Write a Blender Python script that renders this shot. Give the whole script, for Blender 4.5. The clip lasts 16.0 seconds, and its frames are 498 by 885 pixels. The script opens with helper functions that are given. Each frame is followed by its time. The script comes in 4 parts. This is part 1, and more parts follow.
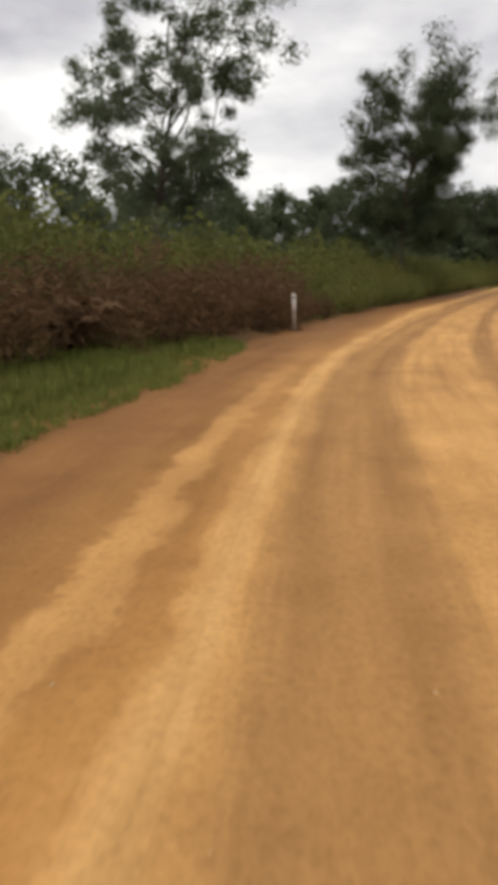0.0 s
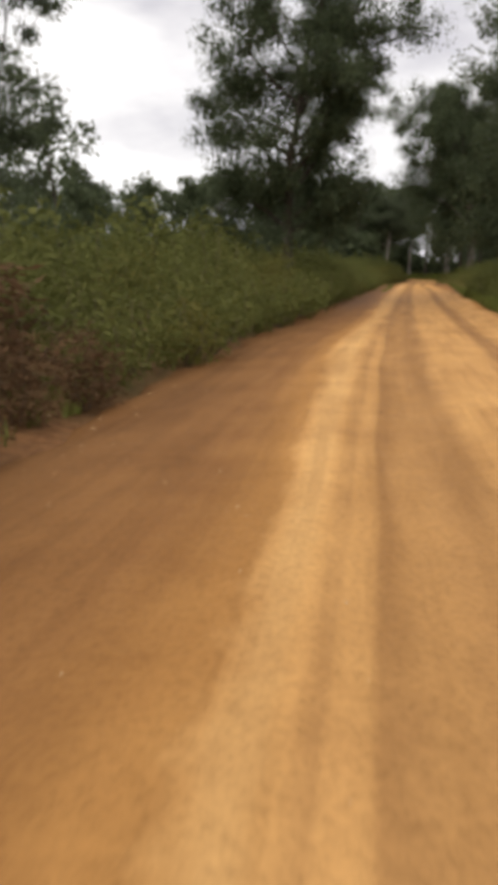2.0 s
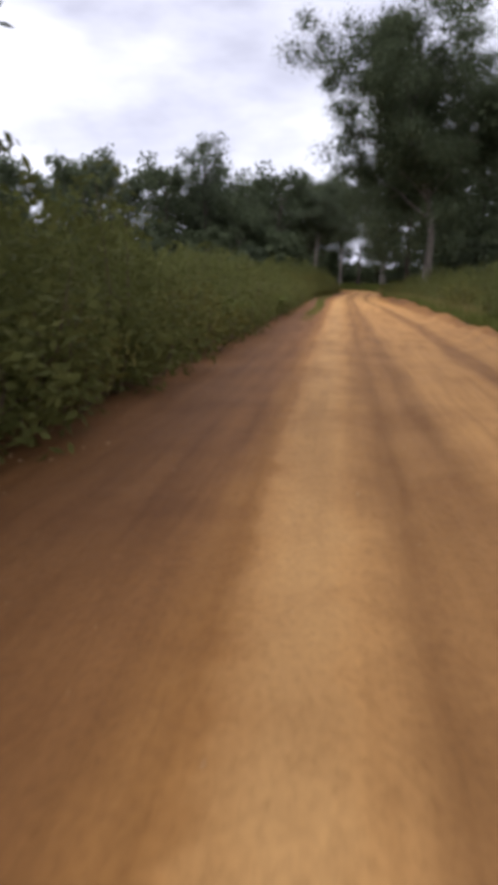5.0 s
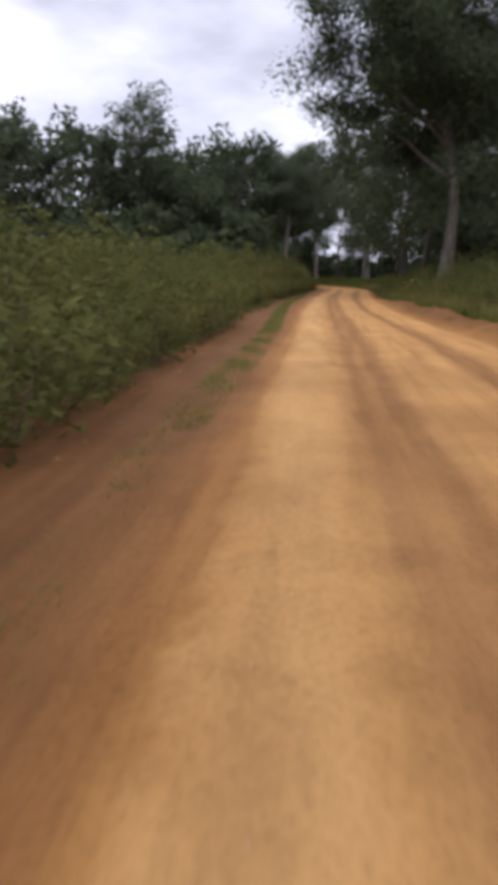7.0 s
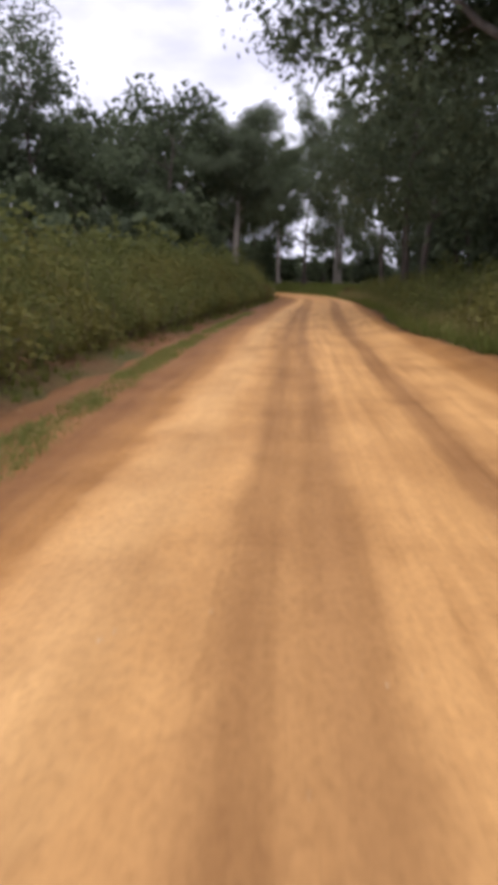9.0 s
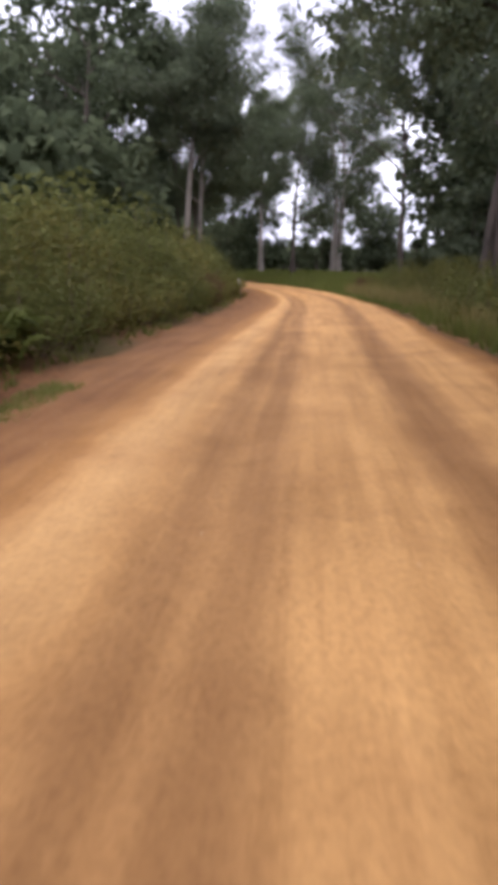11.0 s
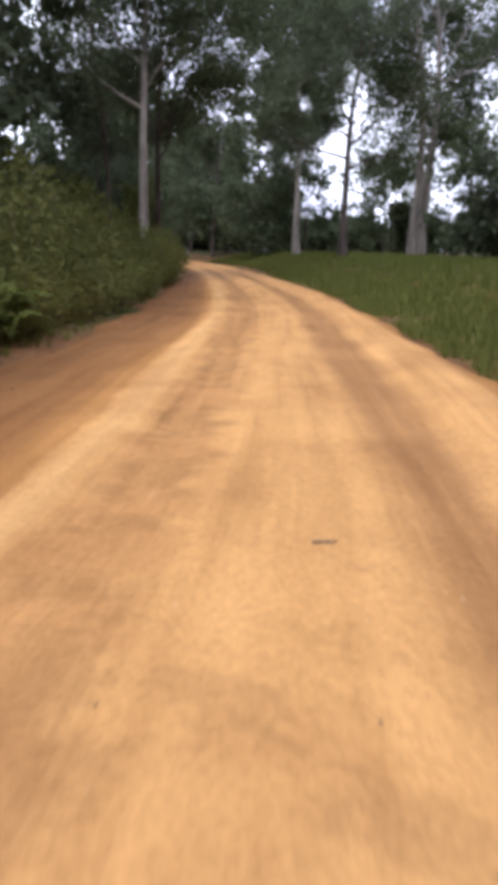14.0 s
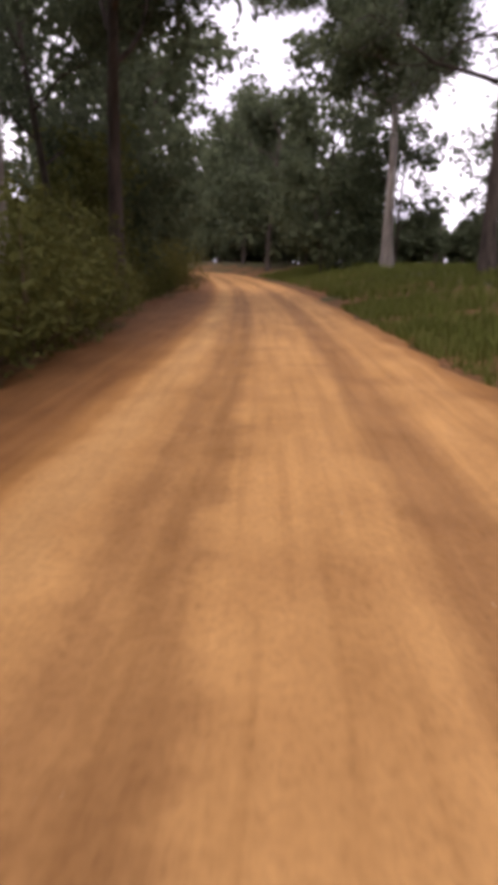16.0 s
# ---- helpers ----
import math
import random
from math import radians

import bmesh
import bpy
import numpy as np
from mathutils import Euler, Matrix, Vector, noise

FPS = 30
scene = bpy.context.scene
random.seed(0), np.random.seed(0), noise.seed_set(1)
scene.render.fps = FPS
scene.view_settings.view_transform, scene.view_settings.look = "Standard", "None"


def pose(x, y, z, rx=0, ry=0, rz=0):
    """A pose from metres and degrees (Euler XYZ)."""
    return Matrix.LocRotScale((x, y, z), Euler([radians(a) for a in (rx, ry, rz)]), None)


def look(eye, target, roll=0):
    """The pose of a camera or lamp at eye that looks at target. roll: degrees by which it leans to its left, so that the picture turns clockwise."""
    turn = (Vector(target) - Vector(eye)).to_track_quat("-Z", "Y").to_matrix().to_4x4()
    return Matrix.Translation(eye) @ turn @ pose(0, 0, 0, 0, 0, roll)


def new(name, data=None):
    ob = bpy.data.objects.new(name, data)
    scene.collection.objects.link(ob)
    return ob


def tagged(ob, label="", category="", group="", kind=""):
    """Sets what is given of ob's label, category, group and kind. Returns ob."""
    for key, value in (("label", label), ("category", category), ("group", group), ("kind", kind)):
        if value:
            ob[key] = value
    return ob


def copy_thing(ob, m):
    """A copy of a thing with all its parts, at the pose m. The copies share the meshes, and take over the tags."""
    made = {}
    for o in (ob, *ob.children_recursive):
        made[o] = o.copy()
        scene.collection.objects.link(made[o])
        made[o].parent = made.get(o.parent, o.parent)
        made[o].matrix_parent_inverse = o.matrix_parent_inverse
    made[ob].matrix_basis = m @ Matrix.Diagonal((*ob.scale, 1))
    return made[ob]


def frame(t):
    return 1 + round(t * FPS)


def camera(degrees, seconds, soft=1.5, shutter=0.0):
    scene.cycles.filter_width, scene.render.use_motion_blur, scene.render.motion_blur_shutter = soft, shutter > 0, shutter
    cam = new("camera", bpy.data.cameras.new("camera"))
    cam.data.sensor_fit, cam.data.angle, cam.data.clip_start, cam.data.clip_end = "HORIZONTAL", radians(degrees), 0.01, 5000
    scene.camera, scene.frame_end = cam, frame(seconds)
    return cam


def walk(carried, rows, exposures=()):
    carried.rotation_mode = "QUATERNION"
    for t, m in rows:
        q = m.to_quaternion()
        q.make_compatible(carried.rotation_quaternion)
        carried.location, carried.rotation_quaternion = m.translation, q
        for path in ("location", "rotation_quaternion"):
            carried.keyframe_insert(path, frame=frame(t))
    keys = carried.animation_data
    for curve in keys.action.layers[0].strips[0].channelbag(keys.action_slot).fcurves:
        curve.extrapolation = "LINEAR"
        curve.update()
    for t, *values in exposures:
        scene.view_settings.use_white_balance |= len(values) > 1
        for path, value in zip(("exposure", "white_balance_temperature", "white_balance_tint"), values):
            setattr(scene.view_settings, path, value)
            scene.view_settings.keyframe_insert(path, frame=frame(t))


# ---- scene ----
import itertools
from mathutils.bvhtree import BVHTree

LENS = 42.23
EYE = 1.5          # height of the lens over the road
cam = camera(LENS, 16.0, soft=7.6, shutter=0.1)

# seconds, x, y, yaw to the right of north, tilt down, roll
TRACK = [
    (0.0, 0.00, 0.00, -4.56, 14.52, 0.25),
    (0.5, 0.18, 4.10, -3.47, 15.46, 0.14),
    (1.0, 0.53, 8.21, -0.86, 15.59, -0.71),
    (1.5, 1.13, 12.31, 2.12, 15.04, -0.71),
    (2.0, 1.99, 16.46, 5.31, 14.57, -0.27),
    (2.5, 3.06, 20.76, 8.49, 14.95, 0.18),
    (3.0, 4.36, 25.28, 10.55, 15.05, 0.09),
    (3.5, 5.84, 30.04, 10.58, 14.41, 0.17),
    (4.0, 7.47, 35.06, 10.84, 13.75, 0.25),
    (4.5, 9.21, 40.35, 11.13, 13.80, 0.27),
    (5.0, 11.07, 45.92, 11.42, 13.86, 0.28),
    (5.5, 13.03, 51.77, 11.71, 13.91, 0.29),
    (6.0, 15.13, 57.89, 12.00, 13.96, 0.30),
    (6.5, 17.35, 64.25, 12.29, 14.01, 0.31),
    (7.0, 19.65, 70.71, 13.47, 14.31, 0.24),
    (7.5, 22.03, 77.17, 14.26, 14.85, -0.22),
    (8.0, 24.48, 83.58, 14.91, 14.20, -0.22),
    (8.5, 26.94, 89.94, 16.18, 13.35, 0.05),
    (9.0, 29.40, 96.26, 16.29, 13.85, -0.06),
    (9.5, 31.82, 102.53, 16.50, 14.11, -0.03),
    (10.0, 34.25, 108.73, 16.71, 14.36, 0.00),
    (10.5, 36.69, 114.85, 16.92, 14.62, 0.03),
    (11.0, 39.15, 120.88, 17.13, 14.88, 0.06),
    (11.5, 41.65, 126.81, 17.34, 15.14, 0.09),
    (12.0, 44.19, 132.64, 17.37, 15.11, -0.11),
    (12.5, 46.72, 138.38, 16.32, 14.71, -1.01),
    (13.0, 49.20, 144.06, 16.86, 15.22, -0.07),
    (13.5, 51.50, 149.72, 15.17, 15.83, 0.91),
    (14.0, 53.51, 155.42, 11.81, 16.28, 0.19),
    (14.5, 55.18, 161.21, 8.52, 15.53, 0.23),
    (15.0, 56.58, 167.04, 6.90, 14.89, -0.07),
    (15.5, 57.76, 172.91, 6.95, 15.00, -0.57),
    (16.0, 58.74, 178.79, 5.86, 15.28, 0.29),
]
walk(cam, [(t, pose(x, y, EYE, 90 - tilt, 0, -yaw) @ pose(0, 0, 0, 0, 0, roll)) for t, x, y, yaw, tilt, roll in TRACK],
     exposures=[(0.0, 0.1, 7150, 5), (1.5, 0.25, 7150, 6), (3.0, 0.25, 6800, 9), (4.0, 0.4, 6400, 11), (6.3, 0.14, 6150, 15), (7.0, 0.25, 6150, 15),
                (7.6, 0.4, 6100, 16), (8.5, 0.45, 6100, 16), (9.0, 0.55, 6200, 17), (11.5, 1.25, 6000, 19), (12.5, 1.5, 5350, 14), (13.5, 1.35, 5500, 13),
                (14.0, 1.28, 5850, 15), (14.5, 0.62, 6350, 24), (15.0, 0.62, 6300, 24), (15.5, 0.86, 6300, 22), (16.0, 0.97, 6700, 26)])

# ---------------------------------------------------------------- sky and sun
SUN_UP, SUN_TURN = radians(55), radians(205)
world = bpy.data.worlds.new("overcast_sky")
scene.world = world
world.use_nodes = True
wn, wl = world.node_tree.nodes, world.node_tree.links
wn.clear()
w_out = wn.new("ShaderNodeOutputWorld")
w_bg = wn.new("ShaderNodeBackground")
w_sky = wn.new("ShaderNodeTexSky")
w_sky.sky_type = "NISHITA"
w_sky.sun_disc = False
w_sky.sun_elevation, w_sky.sun_rotation = SUN_UP, SUN_TURN
w_co = wn.new("ShaderNodeTexCoord")
w_map = wn.new("ShaderNodeMapping")
w_map.inputs["Scale"].default_value = (1.0, 1.0, 2.6)
w_cloud = wn.new("ShaderNodeTexNoise")
w_cloud.inputs["Scale"].default_value = 1.9
w_cloud.inputs["Detail"].default_value = 7
w_cloud.inputs["Roughness"].default_value = 0.52
w_ramp = wn.new("ShaderNodeValToRGB")
for e, (p, c) in zip((w_ramp.color_ramp.elements[0], w_ramp.color_ramp.elements[1]), ((0.38, (4.3, 4.25, 5.3, 1)), (0.60, (10.2, 10.2, 11.0, 1)))):
    e.position, e.color = p, c
w_mix = wn.new("ShaderNodeMix")
w_mix.data_type = "RGBA"
w_mix.inputs[0].default_value = 0.93
w_bg.inputs["Strength"].default_value = 0.10
wl.new(w_co.outputs["Generated"], w_map.inputs["Vector"])
wl.new(w_map.outputs[0], w_cloud.inputs["Vector"])
wl.new(w_cloud.outputs["Fac"], w_ramp.inputs[0])
wl.new(w_sky.outputs[0], w_mix.inputs[6])
wl.new(w_ramp.outputs[0], w_mix.inputs[7])
wl.new(w_mix.outputs[2], w_bg.inputs["Color"])
wl.new(w_bg.outputs[0], w_out.inputs["Surface"])

sun_data = bpy.data.lights.new("sun", "SUN")
sun_data.energy, sun_data.angle, sun_data.color = 1.5, radians(60), (1.0, 0.96, 0.9)
sun = new("sun", sun_data)
sun.matrix_world = look((60 * math.sin(SUN_TURN), 60 * math.cos(SUN_TURN), 80), (0, 0, 0))


# ---------------------------------------------------------------- materials
def material(name, rough=0.9):
    m = bpy.data.materials.new(name)
    m.use_nodes = True
    b = m.node_tree.nodes["Principled BSDF"]
    b.inputs["Roughness"].default_value = rough
    b.inputs["Specular IOR Level"].default_value = 0.25
    return m, m.node_tree.nodes, m.node_tree.links, b


def ramp_node(nodes, stops):
    r = nodes.new("ShaderNodeValToRGB")
    els = r.color_ramp.elements
    while len(els) < len(stops):
        els.new(0.5)
    for e, (p, c) in zip(els, stops):
        e.position, e.color = p, (*c, 1)
    return r


def noise_node(nodes, links, vector, scale, detail=4, rough=0.55):
    n = nodes.new("ShaderNodeTexNoise")
    n.inputs["Scale"].default_value, n.inputs["Detail"].default_value, n.inputs["Roughness"].default_value = scale, detail, rough
    links.new(vector, n.inputs["Vector"])
    return n


def blend(nodes, links, a, b, fac, mode="MIX"):
    m = nodes.new("ShaderNodeMix")
    m.data_type, m.blend_type = "RGBA", mode
    for socket, v in ((m.inputs[0], fac), (m.inputs[6], a), (m.inputs[7], b)):
        if isinstance(v, (int, float)):
            socket.default_value = v
        elif isinstance(v, tuple):
            socket.default_value = (*v, 1)
        else:
            links.new(v, socket)
    return m.outputs[2]


def calc(nodes, links, op, a, b=0.0):
    m = nodes.new("ShaderNodeMath")
    m.operation = op
    for socket, v in zip(m.inputs, (a, b)):
        if isinstance(v, (int, float)):
            socket.default_value = v
        else:
            links.new(v, socket)
    return m.outputs[0]


def foliage(name, dark, mid, light, thin=0.25, rough=0.75):
    """Leaves: colour varies leaf by leaf, plant by plant and in soft patches; light shines through a little."""
    m, n, l, b = material(name, rough)
    geo, info = n.new("ShaderNodeNewGeometry"), n.new("ShaderNodeObjectInfo")
    patch = noise_node(n, l, geo.outputs["Position"], 0.9, 3)
    mix = calc(n, l, "ADD", calc(n, l, "MULTIPLY", geo.outputs["Random Per Island"], 0.45), calc(n, l, "MULTIPLY", info.outputs["Random"], 0.25))
    mix = calc(n, l, "ADD", mix, calc(n, l, "MULTIPLY", patch.outputs["Fac"], 0.45))
    r = ramp_node(n, [(0.15, dark), (0.55, mid), (0.95, light)])
    l.new(mix, r.inputs[0])
    l.new(r.outputs[0], b.inputs["Base Color"])
    b.inputs["Specular IOR Level"].default_value = 0.12
    tr = n.new("ShaderNodeBsdfTranslucent")
    l.new(r.outputs[0], tr.inputs["Color"])
    mx = n.new("ShaderNodeMixShader")
    mx.inputs[0].default_value = thin
    l.new(b.outputs[0], mx.inputs[1])
    l.new(tr.outputs[0], mx.inputs[2])
    l.new(mx.outputs[0], n["Material Output"].inputs["Surface"])
    return m


def bark(name, dark, light, scale, strength=0.5):
    m, n, l, b = material(name, 0.9)
    co = n.new("ShaderNodeTexCoord")
    mp = n.new("ShaderNodeMapping")
    mp.inputs["Scale"].default_value = (1, 1, 0.22)
    l.new(co.outputs["Object"], mp.inputs["Vector"])
    big = noise_node(n, l, mp.outputs[0], scale, 5, 0.6)
    fine = noise_node(n, l, mp.outputs[0], scale * 9, 4, 0.6)
    f = calc(n, l, "ADD", calc(n, l, "MULTIPLY", big.outputs["Fac"], 0.75), calc(n, l, "MULTIPLY", fine.outputs["Fac"], 0.25))
    r = ramp_node(n, [(0.36, dark), (0.62, light)])
    l.new(f, r.inputs[0])
    l.new(r.outputs[0], b.inputs["Base Color"])
    bp = n.new("ShaderNodeBump")
    bp.inputs["Strength"].default_value, bp.inputs["Distance"].default_value = strength, 0.03
    l.new(f, bp.inputs["Height"])
    l.new(bp.outputs[0], b.inputs["Normal"])
    return m


def road_material():
    """Packed sandy gravel: pale loose ridges between darker wheel lines, streaks along the way, fine stones, washboard."""
    m, n, l, b = material("sandy_gravel", 0.7)
    b.inputs["Specular IOR Level"].default_value = 0.16
    uv = n.new("ShaderNodeUVMap")
    uv.uv_map = "lane"
    geo = n.new("ShaderNodeNewGeometry")
    sep = n.new("ShaderNodeSeparateXYZ")
    l.new(uv.outputs[0], sep.inputs[0])
    wander = noise_node(n, l, geo.outputs["Position"], 0.16, 3)
    rag = noise_node(n, l, geo.outputs["Position"], 1.9, 5, 0.65)
    lane = calc(n, l, "ADD", sep.outputs["X"], calc(n, l, "MULTIPLY", calc(n, l, "SUBTRACT", wander.outputs["Fac"], 0.5), 0.18))
    clean = lane
    lane = calc(n, l, "ADD", lane, calc(n, l, "MULTIPLY", calc(n, l, "SUBTRACT", rag.outputs["Fac"], 0.5), 0.26))
    # ragged teeth across the way, strongest on the washboard stretch before the last bend
    across = n.new("ShaderNodeCombineXYZ")
    l.new(calc(n, l, "MULTIPLY", sep.outputs["X"], 0.55), across.inputs[0])
    l.new(calc(n, l, "MULTIPLY", sep.outputs["Y"], 1.7), across.inputs[1])
    tooth = noise_node(n, l, across.outputs[0], 1.0, 4, 0.6)
    reach = n.new("ShaderNodeMapRange")
    reach.interpolation_type = "SMOOTHSTEP"
    reach.inputs[1].default_value, reach.inputs[2].default_value = 23.0, 12.0
    reach.inputs[3].default_value, reach.inputs[4].default_value = 0.12, 1.15
    l.new(calc(n, l, "ABSOLUTE", calc(n, l, "SUBTRACT", sep.outputs["Y"], 177.6)), reach.inputs[0])
    near = n.new("ShaderNodeMapRange")
    near.inputs[1].default_value, near.inputs[2].default_value = 0.8, 0.4
    l.new(calc(n, l, "ABSOLUTE", calc(n, l, "SUBTRACT", clean, 0.85)), near.inputs[0])
    bite = calc(n, l, "MULTIPLY", calc(n, l, "SUBTRACT", tooth.outputs["Fac"], 0.5), reach.outputs[0])
    lane = calc(n, l, "ADD", lane, calc(n, l, "MULTIPLY", bite, near.outputs[0]))
    pale, dark, warm, edge = (0.58, 0.312, 0.110), (0.378, 0.193, 0.068), (0.41, 0.200, 0.061), (0.20, 0.093, 0.032)
    brown, faint = (0.27, 0.125, 0.041), (0.375, 0.190, 0.068)
    crest, mild = (0.61, 0.345, 0.130), (0.42, 0.217, 0.076)
    stops = [(-1.6, edge), (-0.68, brown), (-0.30, warm), (-0.26, warm), (-0.18, pale), (-0.08, crest), (0.06, crest), (0.14, pale), (0.34, dark), (0.46, dark), (0.54, mild), (0.66, mild), (0.73, dark), (0.90, dark), (1.12, pale),
             (2.08, pale), (2.36, faint), (2.84, faint), (3.12, pale), (3.9, pale), (4.05, warm), (4.9, edge)]
    r = ramp_node(n, [((p + 4) / 12, c) for p, c in stops])
    l.new(calc(n, l, "DIVIDE", calc(n, l, "ADD", lane, 4.0), 12.0), r.inputs[0])
    # past the washboard the tracks are swept together
    swept = n.new("ShaderNodeMapRange")
    swept.inputs[1].default_value, swept.inputs[2].default_value = 178.0, 192.0
    swept.inputs[3].default_value, swept.inputs[4].default_value = 0.0, 0.12
    l.new(sep.outputs["Y"], swept.inputs[0])
    driven = n.new("ShaderNodeMapRange")
    driven.inputs[1].default_value, driven.inputs[2].default_value = 2.6, 2.1
    l.new(calc(n, l, "ABSOLUTE", calc(n, l, "SUBTRACT", lane, 1.8)), driven.inputs[0])
    base = blend(n, l, r.outputs[0], (0.50, 0.262, 0.098), calc(n, l, "MULTIPLY", swept.outputs[0], driven.outputs[0]))
    # the gravel's colour is darkened and dulled along the straight
    bare = n.new("ShaderNodeMapRange")
    bare.interpolation_type = "SMOOTHSTEP"
    bare.inputs[1].default_value, bare.inputs[2].default_value = 34.0, 16.0
    bare.inputs[4].default_value = 0.5
    l.new(calc(n, l, "ABSOLUTE", calc(n, l, "SUBTRACT", sep.outputs["Y"], 62.0)), bare.inputs[0])
    base = blend(n, l, base, blend(n, l, base, (0.66, 0.63, 0.60), 1.0, "MULTIPLY"), bare.outputs[0])
    # a second pale ridge left of the first where the way comes out of the bend
    side = n.new("ShaderNodeMapRange")
    side.interpolation_type = "SMOOTHSTEP"
    side.inputs[1].default_value, side.inputs[2].default_value = 0.085, 0.03
    l.new(calc(n, l, "ABSOLUTE", calc(n, l, "SUBTRACT", lane, -0.41)), side.inputs[0])
    begin = n.new("ShaderNodeMapRange")
    begin.inputs[1].default_value, begin.inputs[2].default_value = 12.0, 5.0
    l.new(sep.outputs["Y"], begin.inputs[0])
    base = blend(n, l, base, pale, calc(n, l, "MULTIPLY", calc(n, l, "MULTIPLY", side.outputs[0], begin.outputs[0]), 0.8))
    # a narrow pale line beside the first ridge
    line = n.new("ShaderNodeMapRange")
    line.interpolation_type = "SMOOTHSTEP"
    line.inputs[1].default_value, line.inputs[2].default_value = 0.085, 0.04
    l.new(calc(n, l, "ABSOLUTE", calc(n, l, "SUBTRACT", clean, 0.345)), line.inputs[0])
    reachs = n.new("ShaderNodeMapRange")
    reachs.interpolation_type = "SMOOTHSTEP"
    reachs.inputs[1].default_value, reachs.inputs[2].default_value = 13.0, 7.0
    l.new(calc(n, l, "ABSOLUTE", calc(n, l, "SUBTRACT", sep.outputs["Y"], 24.0)), reachs.inputs[0])
    base = blend(n, l, base, pale, calc(n, l, "MULTIPLY", calc(n, l, "MULTIPLY", line.outputs[0], reachs.outputs[0]), 0.7))
    # dark brown patches coloured across the pale crown before the last bend
    flat = n.new("ShaderNodeCombineXYZ")
    l.new(calc(n, l, "MULTIPLY", sep.outputs["X"], 1.5), flat.inputs[0])
    l.new(calc(n, l, "MULTIPLY", sep.outputs["Y"], 1.7), flat.inputs[1])
    crown_spot = noise_node(n, l, flat.outputs[0], 1.0, 4, 0.6)
    hr = n.new("ShaderNodeMapRange")
    hr.inputs[1].default_value, hr.inputs[2].default_value = 0.55, 0.60
    l.new(crown_spot.outputs["Fac"], hr.inputs[0])
    stretch = n.new("ShaderNodeMapRange")
    stretch.interpolation_type = "SMOOTHSTEP"
    stretch.inputs[1].default_value, stretch.inputs[2].default_value = 6.0, 2.5
    l.new(calc(n, l, "ABSOLUTE", calc(n, l, "SUBTRACT", sep.outputs["Y"], 164.0)), stretch.inputs[0])
    crown = n.new("ShaderNodeMapRange")
    crown.interpolation_type = "SMOOTHSTEP"
    crown.inputs[1].default_value, crown.inputs[2].default_value = 1.0, 0.5
    l.new(calc(n, l, "ABSOLUTE", calc(n, l, "SUBTRACT", lane, 1.6)), crown.inputs[0])
    crown_spots = calc(n, l, "MULTIPLY", calc(n, l, "MULTIPLY", hr.outputs[0], stretch.outputs[0]), crown.outputs[0])
    base = blend(n, l, base, (0.36, 0.186, 0.066), calc(n, l, "MULTIPLY", crown_spots, 0.4))
    # the first wheel line broken up by washboard ridges
    ridge = n.new("ShaderNodeCombineXYZ")
    l.new(calc(n, l, "MULTIPLY", sep.outputs["X"], 0.5), ridge.inputs[0])
    l.new(calc(n, l, "ADD", calc(n, l, "MULTIPLY", sep.outputs["Y"], 1.9), 31.0), ridge.inputs[1])
    gap = noise_node(n, l, ridge.outputs[0], 1.0, 4, 0.6)
    gr_ = n.new("ShaderNodeMapRange")
    gr_.inputs[1].default_value, gr_.inputs[2].default_value = 0.47, 0.54
    l.new(gap.outputs["Fac"], gr_.inputs[0])
    where = n.new("ShaderNodeMapRange")
    where.interpolation_type = "SMOOTHSTEP"
    where.inputs[1].default_value, where.inputs[2].default_value = 13.0, 8.0
    l.new(calc(n, l, "ABSOLUTE", calc(n, l, "SUBTRACT", sep.outputs["Y"], 176.0)), where.inputs[0])
    within = n.new("ShaderNodeMapRange")
    within.interpolation_type = "SMOOTHSTEP"
    within.inputs[1].default_value, within.inputs[2].default_value = 0.6, 0.3
    l.new(calc(n, l, "ABSOLUTE", calc(n, l, "SUBTRACT", clean, 0.65)), within.inputs[0])
    broken = calc(n, l, "MULTIPLY", calc(n, l, "MULTIPLY", gr_.outputs[0], where.outputs[0]), within.outputs[0])
    base = blend(n, l, base, (0.49, 0.25, 0.088), calc(n, l, "MULTIPLY", broken, 0.8))
    # streaks drawn out along the way
    cmb = n.new("ShaderNodeCombineXYZ")
    l.new(calc(n, l, "MULTIPLY", sep.outputs["X"], 1.0), cmb.inputs[0])
    l.new(calc(n, l, "MULTIPLY", sep.outputs["Y"], 0.09), cmb.inputs[1])
    streak = noise_node(n, l, cmb.outputs[0], 3.4, 4, 0.5)
    sr = ramp_node(n, [(0.3, (0.82, 0.79, 0.76)), (0.52, (1.0, 1.0, 1.0)), (0.72, (1.1, 1.11, 1.13))])
    l.new(streak.outputs["Fac"], sr.inputs[0])
    col = blend(n, l, base, sr.outputs[0], 0.85, "MULTIPLY")
    # finer tyre lines
    thin = n.new("ShaderNodeCombineXYZ")
    l.new(clean, thin.inputs[0])
    l.new(calc(n, l, "MULTIPLY", sep.outputs["Y"], 0.035), thin.inputs[1])
    tyre = noise_node(n, l, thin.outputs[0], 7.5, 2, 0.5)
    tr = ramp_node(n, [(0.40, (0.84, 0.82, 0.80)), (0.47, (1.0, 1.0, 1.0)), (0.56, (1.0, 1.0, 1.0)), (0.63, (1.09, 1.10, 1.11))])
    l.new(tyre.outputs["Fac"], tr.inputs[0])
    col = blend(n, l, col, tr.outputs[0], 0.5, "MULTIPLY")
    # a shallow groove's shade painted across the way as a dark line
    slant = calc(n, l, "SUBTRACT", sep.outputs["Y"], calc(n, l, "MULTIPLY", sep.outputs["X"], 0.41))
